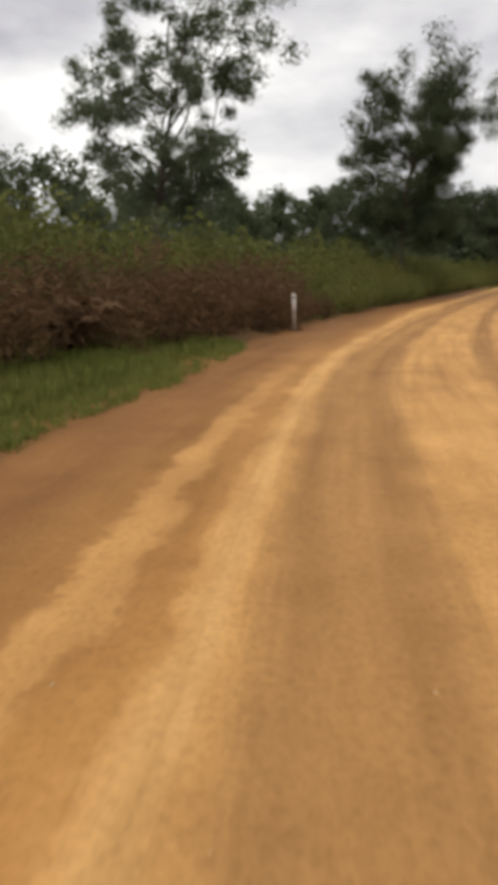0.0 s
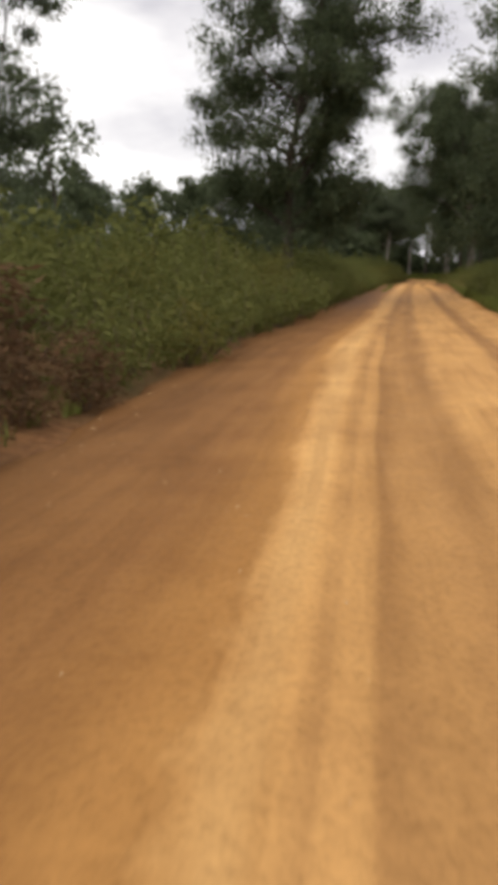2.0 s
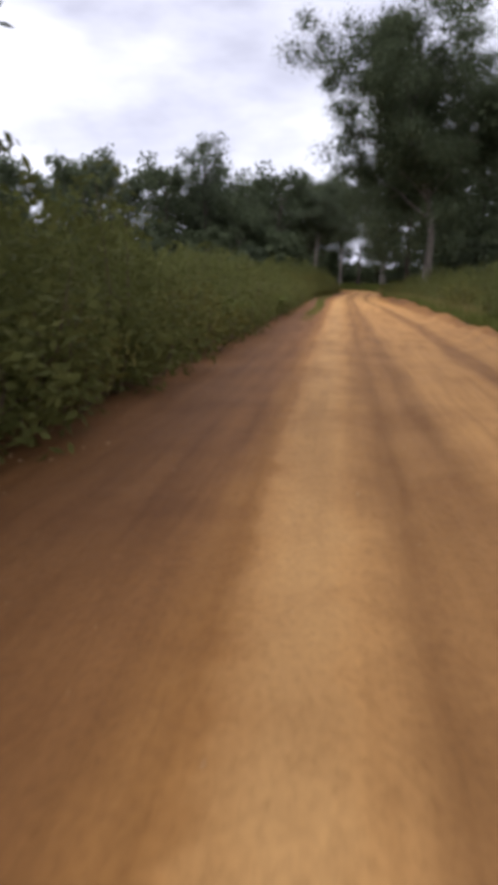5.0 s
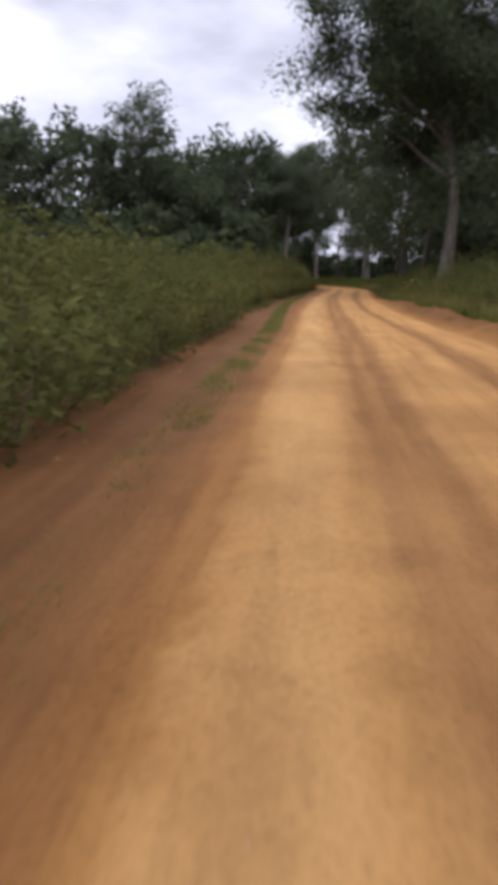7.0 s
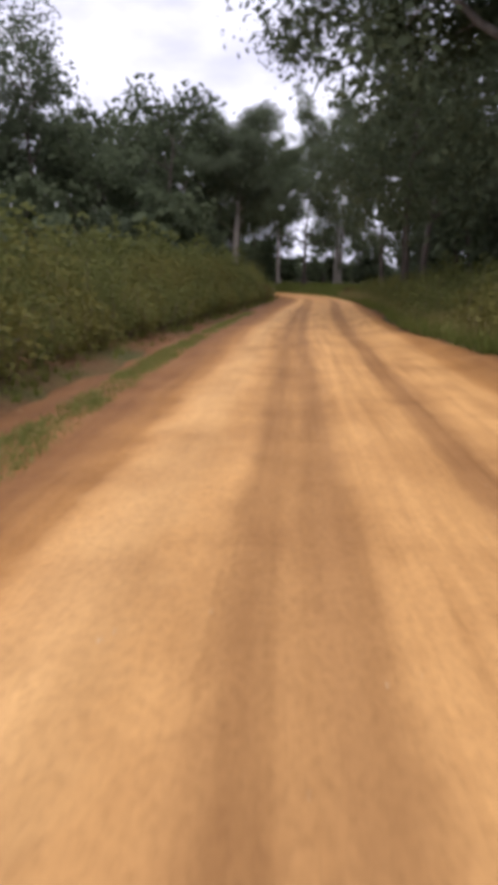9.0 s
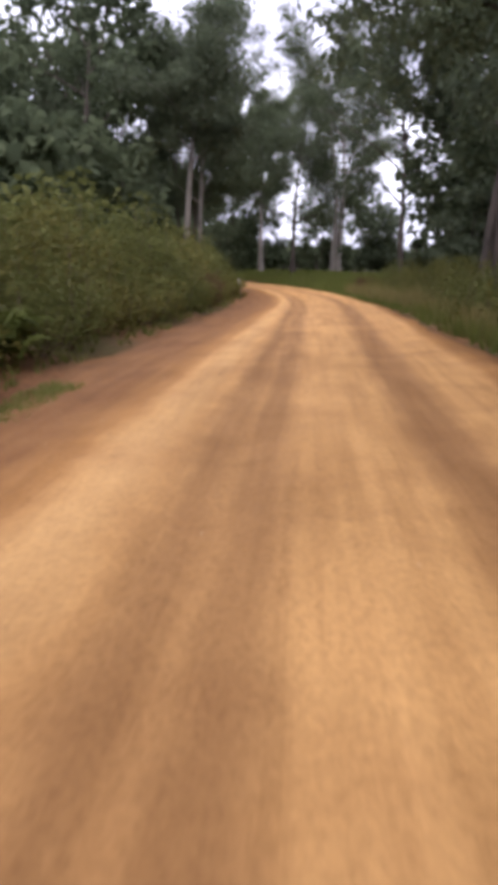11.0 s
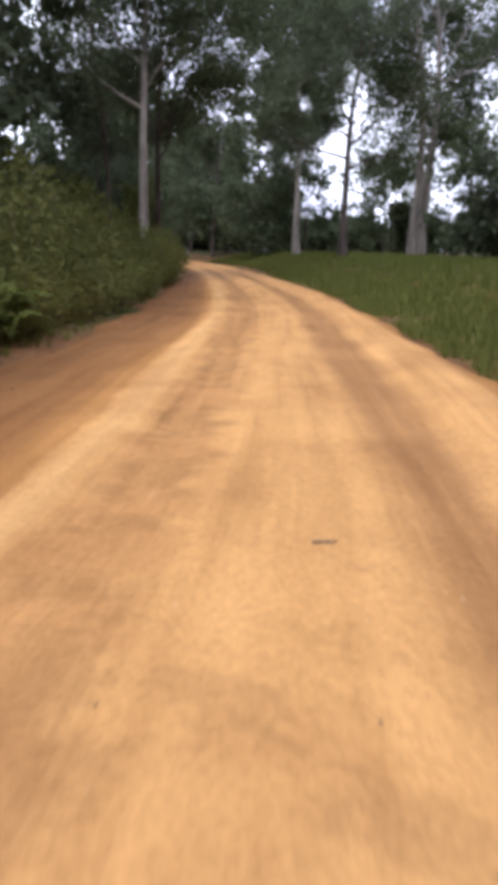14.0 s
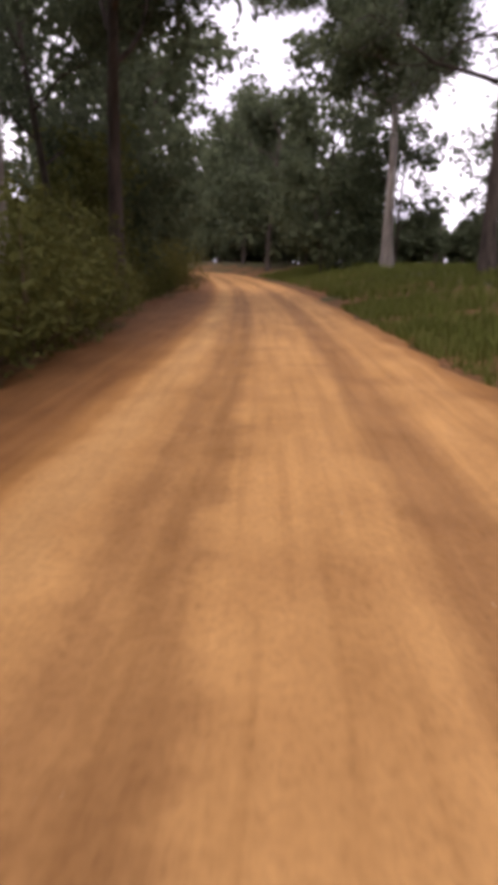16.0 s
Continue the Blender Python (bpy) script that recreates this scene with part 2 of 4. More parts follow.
    groove_shade = calc(n, l, "ABSOLUTE", calc(n, l, "SUBTRACT", calc(n, l, "ADD", slant, calc(n, l, "MULTIPLY", rag.outputs["Fac"], 0.5)), 138.45))
    groove_shade = calc(n, l, "LESS_THAN", groove_shade, 0.09)
    # washboard troughs darkened in the colour, in patches
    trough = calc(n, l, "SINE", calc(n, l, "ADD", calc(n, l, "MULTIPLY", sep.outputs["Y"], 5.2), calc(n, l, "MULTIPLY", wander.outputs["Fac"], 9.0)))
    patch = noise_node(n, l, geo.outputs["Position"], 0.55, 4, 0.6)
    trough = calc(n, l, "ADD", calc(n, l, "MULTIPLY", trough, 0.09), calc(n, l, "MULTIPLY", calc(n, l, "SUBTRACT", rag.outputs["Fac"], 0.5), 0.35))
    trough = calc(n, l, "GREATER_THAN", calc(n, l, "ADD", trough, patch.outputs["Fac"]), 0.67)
    darken = calc(n, l, "ADD", calc(n, l, "MULTIPLY", groove_shade, 0.38), calc(n, l, "MULTIPLY", trough, 0.2))
    col = blend(n, l, col, blend(n, l, col, (0.66, 0.62, 0.58), 1.0, "MULTIPLY"), calc(n, l, "MINIMUM", darken, 0.8))
    blot = noise_node(n, l, geo.outputs["Position"], 0.75, 6, 0.6)
    br = ramp_node(n, [(0.33, (0.78, 0.74, 0.72)), (0.55, (1.0, 1.0, 1.0)), (0.75, (1.1, 1.1, 1.1))])
    l.new(blot.outputs["Fac"], br.inputs[0])
    col = blend(n, l, col, br.outputs[0], 0.8, "MULTIPLY")
    grain = noise_node(n, l, geo.outputs["Position"], 26, 5, 0.7)
    gr = ramp_node(n, [(0.3, (0.7, 0.68, 0.66)), (0.5, (1.0, 1.0, 1.0)), (0.72, (1.2, 1.2, 1.2))])
    l.new(grain.outputs["Fac"], gr.inputs[0])
    col = blend(n, l, col, gr.outputs[0], 0.7, "MULTIPLY")
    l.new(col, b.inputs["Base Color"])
    h = calc(n, l, "ADD", calc(n, l, "MULTIPLY", grain.outputs["Fac"], 0.35), calc(n, l, "MULTIPLY", rag.outputs["Fac"], 1.0))
    h = calc(n, l, "ADD", h, calc(n, l, "MULTIPLY", streak.outputs["Fac"], 0.5))
    bp = n.new("ShaderNodeBump")
    bp.inputs["Strength"].default_value, bp.inputs["Distance"].default_value = 0.55, 0.05
    l.new(h, bp.inputs["Height"])
    l.new(bp.outputs[0], b.inputs["Normal"])
    return m


def ground_material(name, bare, leafy, green):
    m, n, l, b = material(name, 0.95)
    geo = n.new("ShaderNodeNewGeometry")
    big = noise_node(n, l, geo.outputs["Position"], 0.25, 5)
    fine = noise_node(n, l, geo.outputs["Position"], 7, 6, 0.65)
    r = ramp_node(n, [(0.36, bare), (0.52, leafy), (0.68, green)])
    l.new(big.outputs["Fac"], r.inputs[0])
    fr = ramp_node(n, [(0.32, (0.55, 0.5, 0.45)), (0.6, (1.15, 1.15, 1.1))])
    l.new(fine.outputs["Fac"], fr.inputs[0])
    l.new(blend(n, l, r.outputs[0], fr.outputs[0], 0.9, "MULTIPLY"), b.inputs["Base Color"])
    bp = n.new("ShaderNodeBump")
    bp.inputs["Strength"].default_value, bp.inputs["Distance"].default_value = 0.8, 0.08
    l.new(fine.outputs["Fac"], bp.inputs["Height"])
    l.new(bp.outputs[0], b.inputs["Normal"])
    return m


def plain(name, c1, c2, scale, rough):
    m, n, l, b = material(name, rough)
    co = n.new("ShaderNodeTexCoord")
    t = noise_node(n, l, co.outputs["Object"], scale, 5, 0.65)
    r = ramp_node(n, [(0.35, c1), (0.6, c2)])
    l.new(t.outputs["Fac"], r.inputs[0])
    l.new(r.outputs[0], b.inputs["Base Color"])
    return m


def dusty_paint():
    """White paint of a post, its lower half caked with splashed red-brown dirt."""
    m, n, l, b = material("weathered_white_paint", 0.6)
    co, sep = n.new("ShaderNodeTexCoord"), n.new("ShaderNodeSeparateXYZ")
    l.new(co.outputs["Object"], sep.inputs[0])
    t = noise_node(n, l, co.outputs["Object"], 6.0, 5, 0.65)
    white = ramp_node(n, [(0.35, (0.46, 0.42, 0.38)), (0.6, (0.78, 0.75, 0.71))])
    l.new(t.outputs["Fac"], white.inputs[0])
    blotch = noise_node(n, l, co.outputs["Object"], 14.0, 5, 0.7)
    splash = n.new("ShaderNodeMapRange")
    splash.inputs[1].default_value, splash.inputs[2].default_value = 0.85, 0.5
    l.new(calc(n, l, "ADD", sep.outputs["Z"], calc(n, l, "MULTIPLY", calc(n, l, "SUBTRACT", blotch.outputs["Fac"], 0.5), 0.6)), splash.inputs[0])
    l.new(blend(n, l, white.outputs[0], (0.17, 0.095, 0.062), calc(n, l, "MULTIPLY", splash.outputs[0], 0.8)), b.inputs["Base Color"])
    return m


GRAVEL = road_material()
FLOOR = ground_material("roadside_soil", (0.21, 0.098, 0.040), (0.15, 0.085, 0.036), (0.075, 0.080, 0.022))
LITTER = ground_material("forest_litter", (0.105, 0.066, 0.036), (0.082, 0.072, 0.030), (0.058, 0.075, 0.022))
GUM_LEAF = foliage("gum_leaves", (0.062, 0.077, 0.048), (0.100, 0.122, 0.073), (0.152, 0.175, 0.108), 0.5)
DEEP_LEAF = foliage("deep_green_leaves", (0.060, 0.075, 0.043), (0.097, 0.120, 0.065), (0.145, 0.168, 0.092), 0.5)
SHRUB_LEAF = foliage("shrub_leaves", (0.078, 0.085, 0.026), (0.118, 0.127, 0.037), (0.165, 0.17, 0.055), 0.4)
OLIVE_LEAF = foliage("olive_shrub_leaves", (0.088, 0.082, 0.023), (0.142, 0.134, 0.036), (0.195, 0.18, 0.055), 0.38)
RUST_FROND = foliage("dead_bracken", (0.074, 0.043, 0.024), (0.123, 0.071, 0.037), (0.166, 0.099, 0.052), 0.3, 0.8)
GREEN_FROND = foliage("green_bracken", (0.060, 0.076, 0.019), (0.105, 0.125, 0.028), (0.17, 0.185, 0.048), 0.35)
GRASS = foliage("verge_grass", (0.085, 0.108, 0.022), (0.138, 0.162, 0.036), (0.205, 0.20, 0.065), 0.35)
SHORT_GRASS = foliage("short_grass", (0.13, 0.15, 0.036), (0.19, 0.205, 0.055), (0.27, 0.26, 0.09), 0.45)
STRAW = foliage("dry_grass", (0.14, 0.115, 0.042), (0.22, 0.185, 0.065), (0.30, 0.255, 0.10), 0.3)
PALE_BARK = bark("smooth_pale_bark", (0.14, 0.120, 0.103), (0.35, 0.315, 0.28), 2.2, 0.25)
GREY_BARK = bark("smooth_grey_bark", (0.085, 0.070, 0.060), (0.25, 0.22, 0.195), 2.6, 0.35)
DARK_BARK = bark("rough_dark_bark", (0.035, 0.028, 0.024), (0.12, 0.095, 0.08), 4.0, 0.9)
STEM = bark("shrub_stem_bark", (0.06, 0.04, 0.025), (0.14, 0.10, 0.065), 9.0, 0.4)
POST_PAINT = dusty_paint()
DARK_LENS = plain("dark_reflector", (0.03, 0.03, 0.035), (0.06, 0.055, 0.055), 30.0, 0.25)
STONE = plain("pale_stone", (0.40, 0.26, 0.14), (0.58, 0.42, 0.25), 14.0, 0.9)
DARK_STONE = plain("dark_stone", (0.07, 0.045, 0.03), (0.15, 0.095, 0.06), 16.0, 0.9)
DEADWOOD = plain("dead_wood", (0.07, 0.05, 0.04), (0.2, 0.16, 0.12), 12.0, 0.9)

# ---------------------------------------------------------------- the line of the road
# metres along the way, heading in degrees to the right of north
TURNS = [(-60, -24), (-20, -8), (0, 1.5), (8.3, 6.5), (16.6, 12.9), (25.7, 16.9), (36, 18.1), (60.1, 19), (73.7, 19.8), (87.5, 21.1), 
         (114.4, 21.5), (127.5, 22.5), (140.3, 23.8), (152.8, 23.4), (165, 17.7), (177, 12.3), (188.9, 8.3), (209, 5.5), (232.2, 2), 
         (254.3, -1), (278.7, -26), (365.8, -45)]
STEP = 0.25
_s = np.arange(-60, 360 + STEP, STEP)
_h = np.radians(np.interp(_s, [a for a, _ in TURNS], [a for _, a in TURNS]))
_x = np.concatenate(([0], np.cumsum((np.sin(_h[1:]) + np.sin(_h[:-1])) / 2 * STEP)))
_y = np.concatenate(([0], np.cumsum((np.cos(_h[1:]) + np.cos(_h[:-1])) / 2 * STEP)))
_zero = int(60 / STEP)
_x, _y = _x - _x[_zero], _y - _y[_zero]


def along(s, d):
    """The place s metres along the way and d metres to its right."""
    x, y, h = np.interp(s, _s, _x), np.interp(s, _s, _y), np.interp(s, _s, _h)
    return x + d * np.cos(h), y - d * np.sin(h)


def nearest(px, py):
    """Metres along the way and to the right of it, for many places at once."""
    px, py = np.atleast_1d(px).astype(float), np.atleast_1d(py).astype(float)
    cs, cx, cy, ch = _s[::4], _x[::4], _y[::4], _h[::4]
    best = np.empty(len(px), int)
    for i in range(0, len(px), 4000):
        best[i:i + 4000] = np.argmin((px[i:i + 4000, None] - cx) ** 2 + (py[i:i + 4000, None] - cy) ** 2, axis=1)
    dx, dy = px - cx[best], py - cy[best]
    h = ch[best]
    s = cs[best] + dx * np.sin(h) + dy * np.cos(h)
    d = dx * np.cos(h) - dy * np.sin(h)
    far = np.hypot(dx, dy)
    return s, np.where(np.abs(d) < far * 0.8, np.sign(d) * far, d)


def left_edge(s):
    return np.interp(s, [-60, 0, 10.1, 18.2, 37.9, 73.7, 88.7, 103.2, 147.6, 162.2, 191.6, 365.8], [-4.2, -3.8, -3.4, -2.9, -2.9, -3.0, -3.2, -3.5, -3.9, -3.9, -3.6, -3.6])


def right_edge(s):
    return np.interp(s, [-60, 0, 51.4, 73.7, 100.3, 114.5, 122.8, 136.1, 143.8, 153.8, 162, 182, 192, 365.8], [4.5, 4.5, 4.2, 4.8, 5.0, 3.9, 3.0, 3.4, 3.0, 2.9, 2.4, 2.5, 2.9, 2.9])


def ripple(x, y, a, b, c):
    return np.sin(x * a + 1.3) * np.cos(y * b + 0.7) + 0.5 * np.sin((x + y) * c + 2.1)


def far_rise(s):
    return np.interp(s, [200.8, 249.6, 290.3, 365.8], [0, 0.35, 0.9, 1.1])


def land_height(x, y, s=None, d=None):
    """The lie of the land: a bed under the road, low banks beside it, gentle waves farther off."""
    x, y = np.asarray(x, float), np.asarray(y, float)
    if s is None:
        s, d = nearest(x.ravel(), y.ravel())
        s, d = s.reshape(x.shape), d.reshape(x.shape)
    out_l, out_r = left_edge(s) - d, d - right_edge(s)
    out = np.maximum(out_l, out_r)
    bed = np.clip(-out / 0.5, 0, 1) * -0.16
    bank_l = np.clip(out_l / 4.0, 0, 1) * 0.30
    rise = np.interp(s, [-60, 130.9, 174.1, 220.6, 365.8], [0.25, 0.25, 0.9, 1.2, 1.2])
    bank_r = np.clip(out_r / 7.0, 0, 1) * rise
    rough = np.clip(out / 1.5, 0, 1) * (0.05 * ripple(x, y, 1.1, 1.4, 0.6) + 0.02 * ripple(x, y, 4.1, 3.3, 2.6))
    return bed + bank_l + bank_r + rough + far_rise(s) + np.clip((np.abs(d) - 30) / 100, 0, 1) * 0.8 * ripple(x, y, 0.03, 0.025, 0.017)


# ---------------------------------------------------------------- mesh helpers
def mesh_of(name, verts, faces, mats, smooth=False):
    me = bpy.data.meshes.new(name)
    me.from_pydata(np.asarray(verts, float).tolist() if not isinstance(verts, list) else verts, [], faces if isinstance(faces, list) else np.asarray(faces).tolist())
    for mt in mats if isinstance(mats, (list, tuple)) else [mats]:
        me.materials.append(mt)
    if smooth:
        me.polygons.foreach_set("use_smooth", [True] * len(me.polygons))
    me.update()
    return me


def part_mesh(name, me, parent, label=""):
    ob = new(name, me)
    ob.parent = parent
    return tagged(ob, label)


def part(name, bm, mat, parent, label=""):
    me = bpy.data.meshes.new(name)
    bm.to_mesh(me)
    bm.free()
    me.materials.append(mat)
    return part_mesh(name, me, parent, label)


def thing(name, label, category, group="", kind=""):
    return tagged(new(name), label, category, group, kind)


class Tubes:
    """Tapered round limbs, gathered into one mesh."""

    def __init__(self):
        self.v, self.f = [], []

    def add(self, pts, radii, sides=6):
        pts = [Vector(p) for p in pts]
        base = len(self.v)
        up = Vector((0.31, 0.77, 0.2))
        for i, p in enumerate(pts):
            t = (pts[min(i + 1, len(pts) - 1)] - pts[max(i - 1, 0)]).normalized()
            a = t.cross(up).normalized()
            c = t.cross(a)
            for k in range(sides):
                w = 2 * math.pi * k / sides
                self.v.append(tuple(p + (a * math.cos(w) + c * math.sin(w)) * radii[i]))
        for i in range(len(pts) - 1):
            for k in range(sides):
                k2 = (k + 1) % sides
                self.f.append((base + i * sides + k, base + i * sides + k2, base + (i + 1) * sides + k2, base + (i + 1) * sides + k))
        self.f.append(tuple(base + (len(pts) - 1) * sides + k for k in range(sides)))

    def mesh(self, name, mat):
        return mesh_of(name, self.v, self.f, mat, True)


def leaf_cloud(rng, centres, radii, count, length, width, droop=0.5, flat=0.7):
    """Rhombic leaves scattered round many centres. Returns vertices and faces."""
    c = np.repeat(np.asarray(centres, float), count, axis=0)
    r = np.repeat(np.asarray(radii, float), count)
    n = len(c)
    dirs = rng.normal(size=(n, 3))
    dirs /= np.linalg.norm(dirs, axis=1)[:, None]
    rad = r * rng.random(n) ** 0.45
    p = c + dirs * rad[:, None] * np.array([1, 1, flat])
    axis = rng.normal(size=(n, 3)) * np.array([1, 1, 0.5]) + dirs * 0.6
    axis[:, 2] -= droop
    axis /= np.linalg.norm(axis, axis=1)[:, None]
    side = np.cross(axis, rng.normal(size=(n, 3)))
    side /= np.linalg.norm(side, axis=1)[:, None] + 1e-9
    ln = length * (0.6 + 0.8 * rng.random(n))[:, None]
    wd = width * (0.6 + 0.8 * rng.random(n))[:, None]
    v = np.stack([p - axis * ln * 0.5, p + side * wd * 0.5, p + axis * ln * 0.5, p - side * wd * 0.5], axis=1).reshape(-1, 3)
    f = np.arange(4 * n).reshape(n, 4)
    return v, f


def bent(rng, start, way, length, n, wobble, lift=0.0):
    """A crooked line of n + 1 points."""
    pts, p, w = [Vector(start)], Vector(start), Vector(way).normalized()
    for _ in range(n):
        w = (w + Vector(rng.normal(size=3) * wobble) + Vector((0, 0, lift))).normalized()
        p = p + w * (length / n)
        pts.append(p.copy())
    return pts


def gum_tree(name, seed, height, girth, spread, fork=0.35, limbs=7, clumps=5, leaves=26, leaf=(0.30, 0.09), clump_r=0.9, bark_mat=None,
             leaf_mat=None, lean=(0.0, 0.0), label="", bare=0, stems=1, low=0.0, group="", crook=0.055, pull=(0.0, 0.0), core=0):
    """A eucalypt: crooked tapered trunk with a flared foot, limbs that fork, and loose hanging clumps of narrow leaves."""
    rng = np.random.default_rng(seed)
    bark_mat, leaf_mat = bark_mat or DARK_BARK, leaf_mat or GUM_LEAF
    root = thing(name, label, "tree", group)
    centres, radii = [], []
    for st in range(stems):
        tilt = (lean[0] + (st - (stems - 1) / 2) * 0.16, lean[1] + rng.normal() * 0.03)
        n = 9
        hgt = height * (1.0 - 0.1 * st)
        line = bent(rng, (st * girth * 1.3, 0, -0.3), (tilt[0], tilt[1], 1), hgt * 0.86, n, crook, 0.03)
        rad = [girth * (1.45 if i == 0 else 1.08 if i == 1 else 1.0) * (1 - 0.86 * (i / n) ** 0.9) for i in range(n + 1)]
        tb = Tubes()
        tb.add(line, rad, 10)
        part_mesh("trunk", tb.mesh("trunk", bark_mat), root)
        k_l = max(3, limbs // stems)
        for i in range(k_l):
            f = fork + (1 - fork) * (i + 0.5 * rng.random()) / k_l
            q = f * n
            a, frac = int(min(q, n - 1)), q - int(min(q, n - 1))
            start = line[a].lerp(line[a + 1], min(frac, 1.0))
            ang = i * 2.4 + rng.normal() * 0.45 + st * 1.2
            up = 0.35 + 0.75 * f + rng.normal() * 0.12
            long_ = spread * (0.5 + 0.55 * math.sin(math.pi * min(1.0, 0.15 + 0.75 * (f - fork) / (1 - fork)))) * (0.8 + 0.4 * rng.random())
            limb = bent(rng, start, (math.cos(ang) + pull[0], math.sin(ang) + pull[1], up), long_, 6, 0.17, 0.05)
            r0 = girth * (0.46 - 0.28 * f)
            tl = Tubes()
            tl.add(limb, [r0 * (1 - 0.8 * j / 6) for j in range(7)], 7)
            naked = i >= k_l - bare if bare > 0 else i < -bare      # topmost limbs bare, or the lowest where it is negative
            for j in range(clumps):
                at = limb[2 + j * 5 // max(clumps, 1) % 5]
                a2 = ang + rng.normal() * 1.0
                twig = bent(rng, at, (math.cos(a2), math.sin(a2), 0.25 + rng.normal() * 0.4), long_ * (0.28 + 0.25 * rng.random()), 4, 0.3, 0.02)
                tl.add(twig, [r0 * 0.32 * (1 - 0.8 * q2 / 4) for q2 in range(5)], 5 if girth > 0.3 else 3)
                if naked and j % 3:
                    continue
                for tip in (twig[-1], twig[2]):
                    centres.append(tuple(tip))
                    radii.append(clump_r * (0.7 + 0.6 * rng.random()))
            if not naked:
                centres.append(tuple(limb[-1]))
                radii.append(clump_r * 1.15)
            part_mesh("limb", tl.mesh("limb", bark_mat), root)
        if bare <= 0:
            centres.append(tuple(line[-1]))
            radii.append(clump_r * 1.2)
        for _ in range(int(low * 10)):
            a = rng.random() * 6.28
            rr = spread * (0.25 + 0.5 * rng.random())
            centres.append((math.cos(a) * rr, math.sin(a) * rr, height * (0.18 + 0.25 * rng.random())))
            radii.append(clump_r * 1.3)
    v, f = leaf_cloud(rng, centres, radii, leaves, leaf[0], leaf[1], 0.75, 0.8)
    if core:   # broader sprays fill the heart of every clump
        v2, f2 = leaf_cloud(rng, centres, [q * 0.66 for q in radii], core, leaf[0] * 2.1, leaf[1] * 2.4, 0.5, 0.8)
        v, f = np.concatenate((v, v2)), np.concatenate((f, f2 + len(v)))
    part_mesh("crown", mesh_of("crown", v, f, leaf_mat), root)
    return root


def shrub(name, seed, height, width, leaf_mat, leaves, leaf, label, group=""):
    """A bushy many-stemmed shrub with its leaves towards the outside."""
    rng = np.random.default_rng(seed)
    root = thing(name, label, "shrub", group)
    centres, radii = [], []
    for i in range(14):
        a, o = i * 2.4, math.sqrt((i + 0.5) / 14)
        top = Vector((math.cos(a) * o * width * 0.46, math.sin(a) * o * width * 0.46, height * (0.98 - 0.5 * o * o) * (0.85 + 0.3 * rng.random())))
        foot = Vector((math.cos(a) * 0.12 * o, math.sin(a) * 0.12 * o, -0.1))
        mid = foot.lerp(top, 0.5) + Vector((math.cos(a), math.sin(a), 0)) * 0.1 * width
        if i % 3 == 0:
            tb = Tubes()
            tb.add([foot, foot.lerp(mid, 0.5), mid, top], [0.026, 0.021, 0.014, 0.004], 5)
            part_mesh("stem", tb.mesh("stem", STEM), root)
        for f in (0.30, 0.55, 0.8, 1.0):
            p = (mid.lerp(top, (f - 0.5) * 2) if f > 0.5 else foot.lerp(mid, f * 2)) + Vector(rng.normal(size=3) * 0.1)
            centres.append(tuple(p))
            radii.append(width * (0.13 + 0.08 * rng.random()))
    v, f = leaf_cloud(rng, centres, radii, leaves // len(centres), leaf[0], leaf[1], 0.1, 1.0)
    v[:, 2] = np.maximum(v[:, 2], 0.02)
    part_mesh("foliage", mesh_of("foliage", v, f, leaf_mat), root)
    return root


def bracken(name, seed, height, fronds, frond_mat, label, group=""):
    """A clump of bracken: arching stalks with paired, tapering pinnae."""
    rng = np.random.default_rng(seed)
    root = thing(name, label, "fern", group)
    for i in range(fronds):
        tb = Tubes()
        a = i * 2.4 + rng.normal() * 0.3
        out = Vector((math.cos(a), math.sin(a), 0))
        hgt = height * (0.6 + 0.5 * rng.random())
        reach = hgt * (0.35 + 0.5 * rng.random())
        foot = out * 0.1 + Vector(rng.normal(size=3) * 0.12)
        foot.z = -0.05
        pts = [foot + out * reach * (u ** 1.7) + Vector((0, 0, hgt * math.sin(u * 1.9) / math.sin(1.57) * (1 - 0.12 * u))) for u in [j / 8 for j in range(9)]]
        tb.add(pts, [0.010 * (1 - 0.85 * j / 8) for j in range(9)], 3)
        side = Vector((-out.y, out.x, 0))
        vs, fs = tb.v, tb.f
        for j in range(2, 9):
            for h2 in range(2):
                p = pts[j] if h2 == 0 or j == 8 else pts[j].lerp(pts[j + 1], 0.5)
                w = hgt * 0.34 * (1 - 0.85 * (j - 2) / 6.5) + 0.05
                for sg in (-1, 1):
                    tip = p + side * sg * w + out * w * 0.35 + Vector((0, 0, -w * (0.15 + 0.5 * rng.random())))
                    b0 = len(vs)
                    wid = 0.045 + 0.05 * w
                    vs += [tuple(p.lerp(tip, 0.45) - out * wid + Vector((0, 0, 0.02))), tuple(tip), tuple(p.lerp(tip, 0.4) + out * wid)]
                    fs.append((j * 3 + (1 if sg > 0 else 0), b0, b0 + 1, b0 + 2))
        part_mesh("frond", mesh_of("frond", vs, fs, frond_mat), root)
    return root


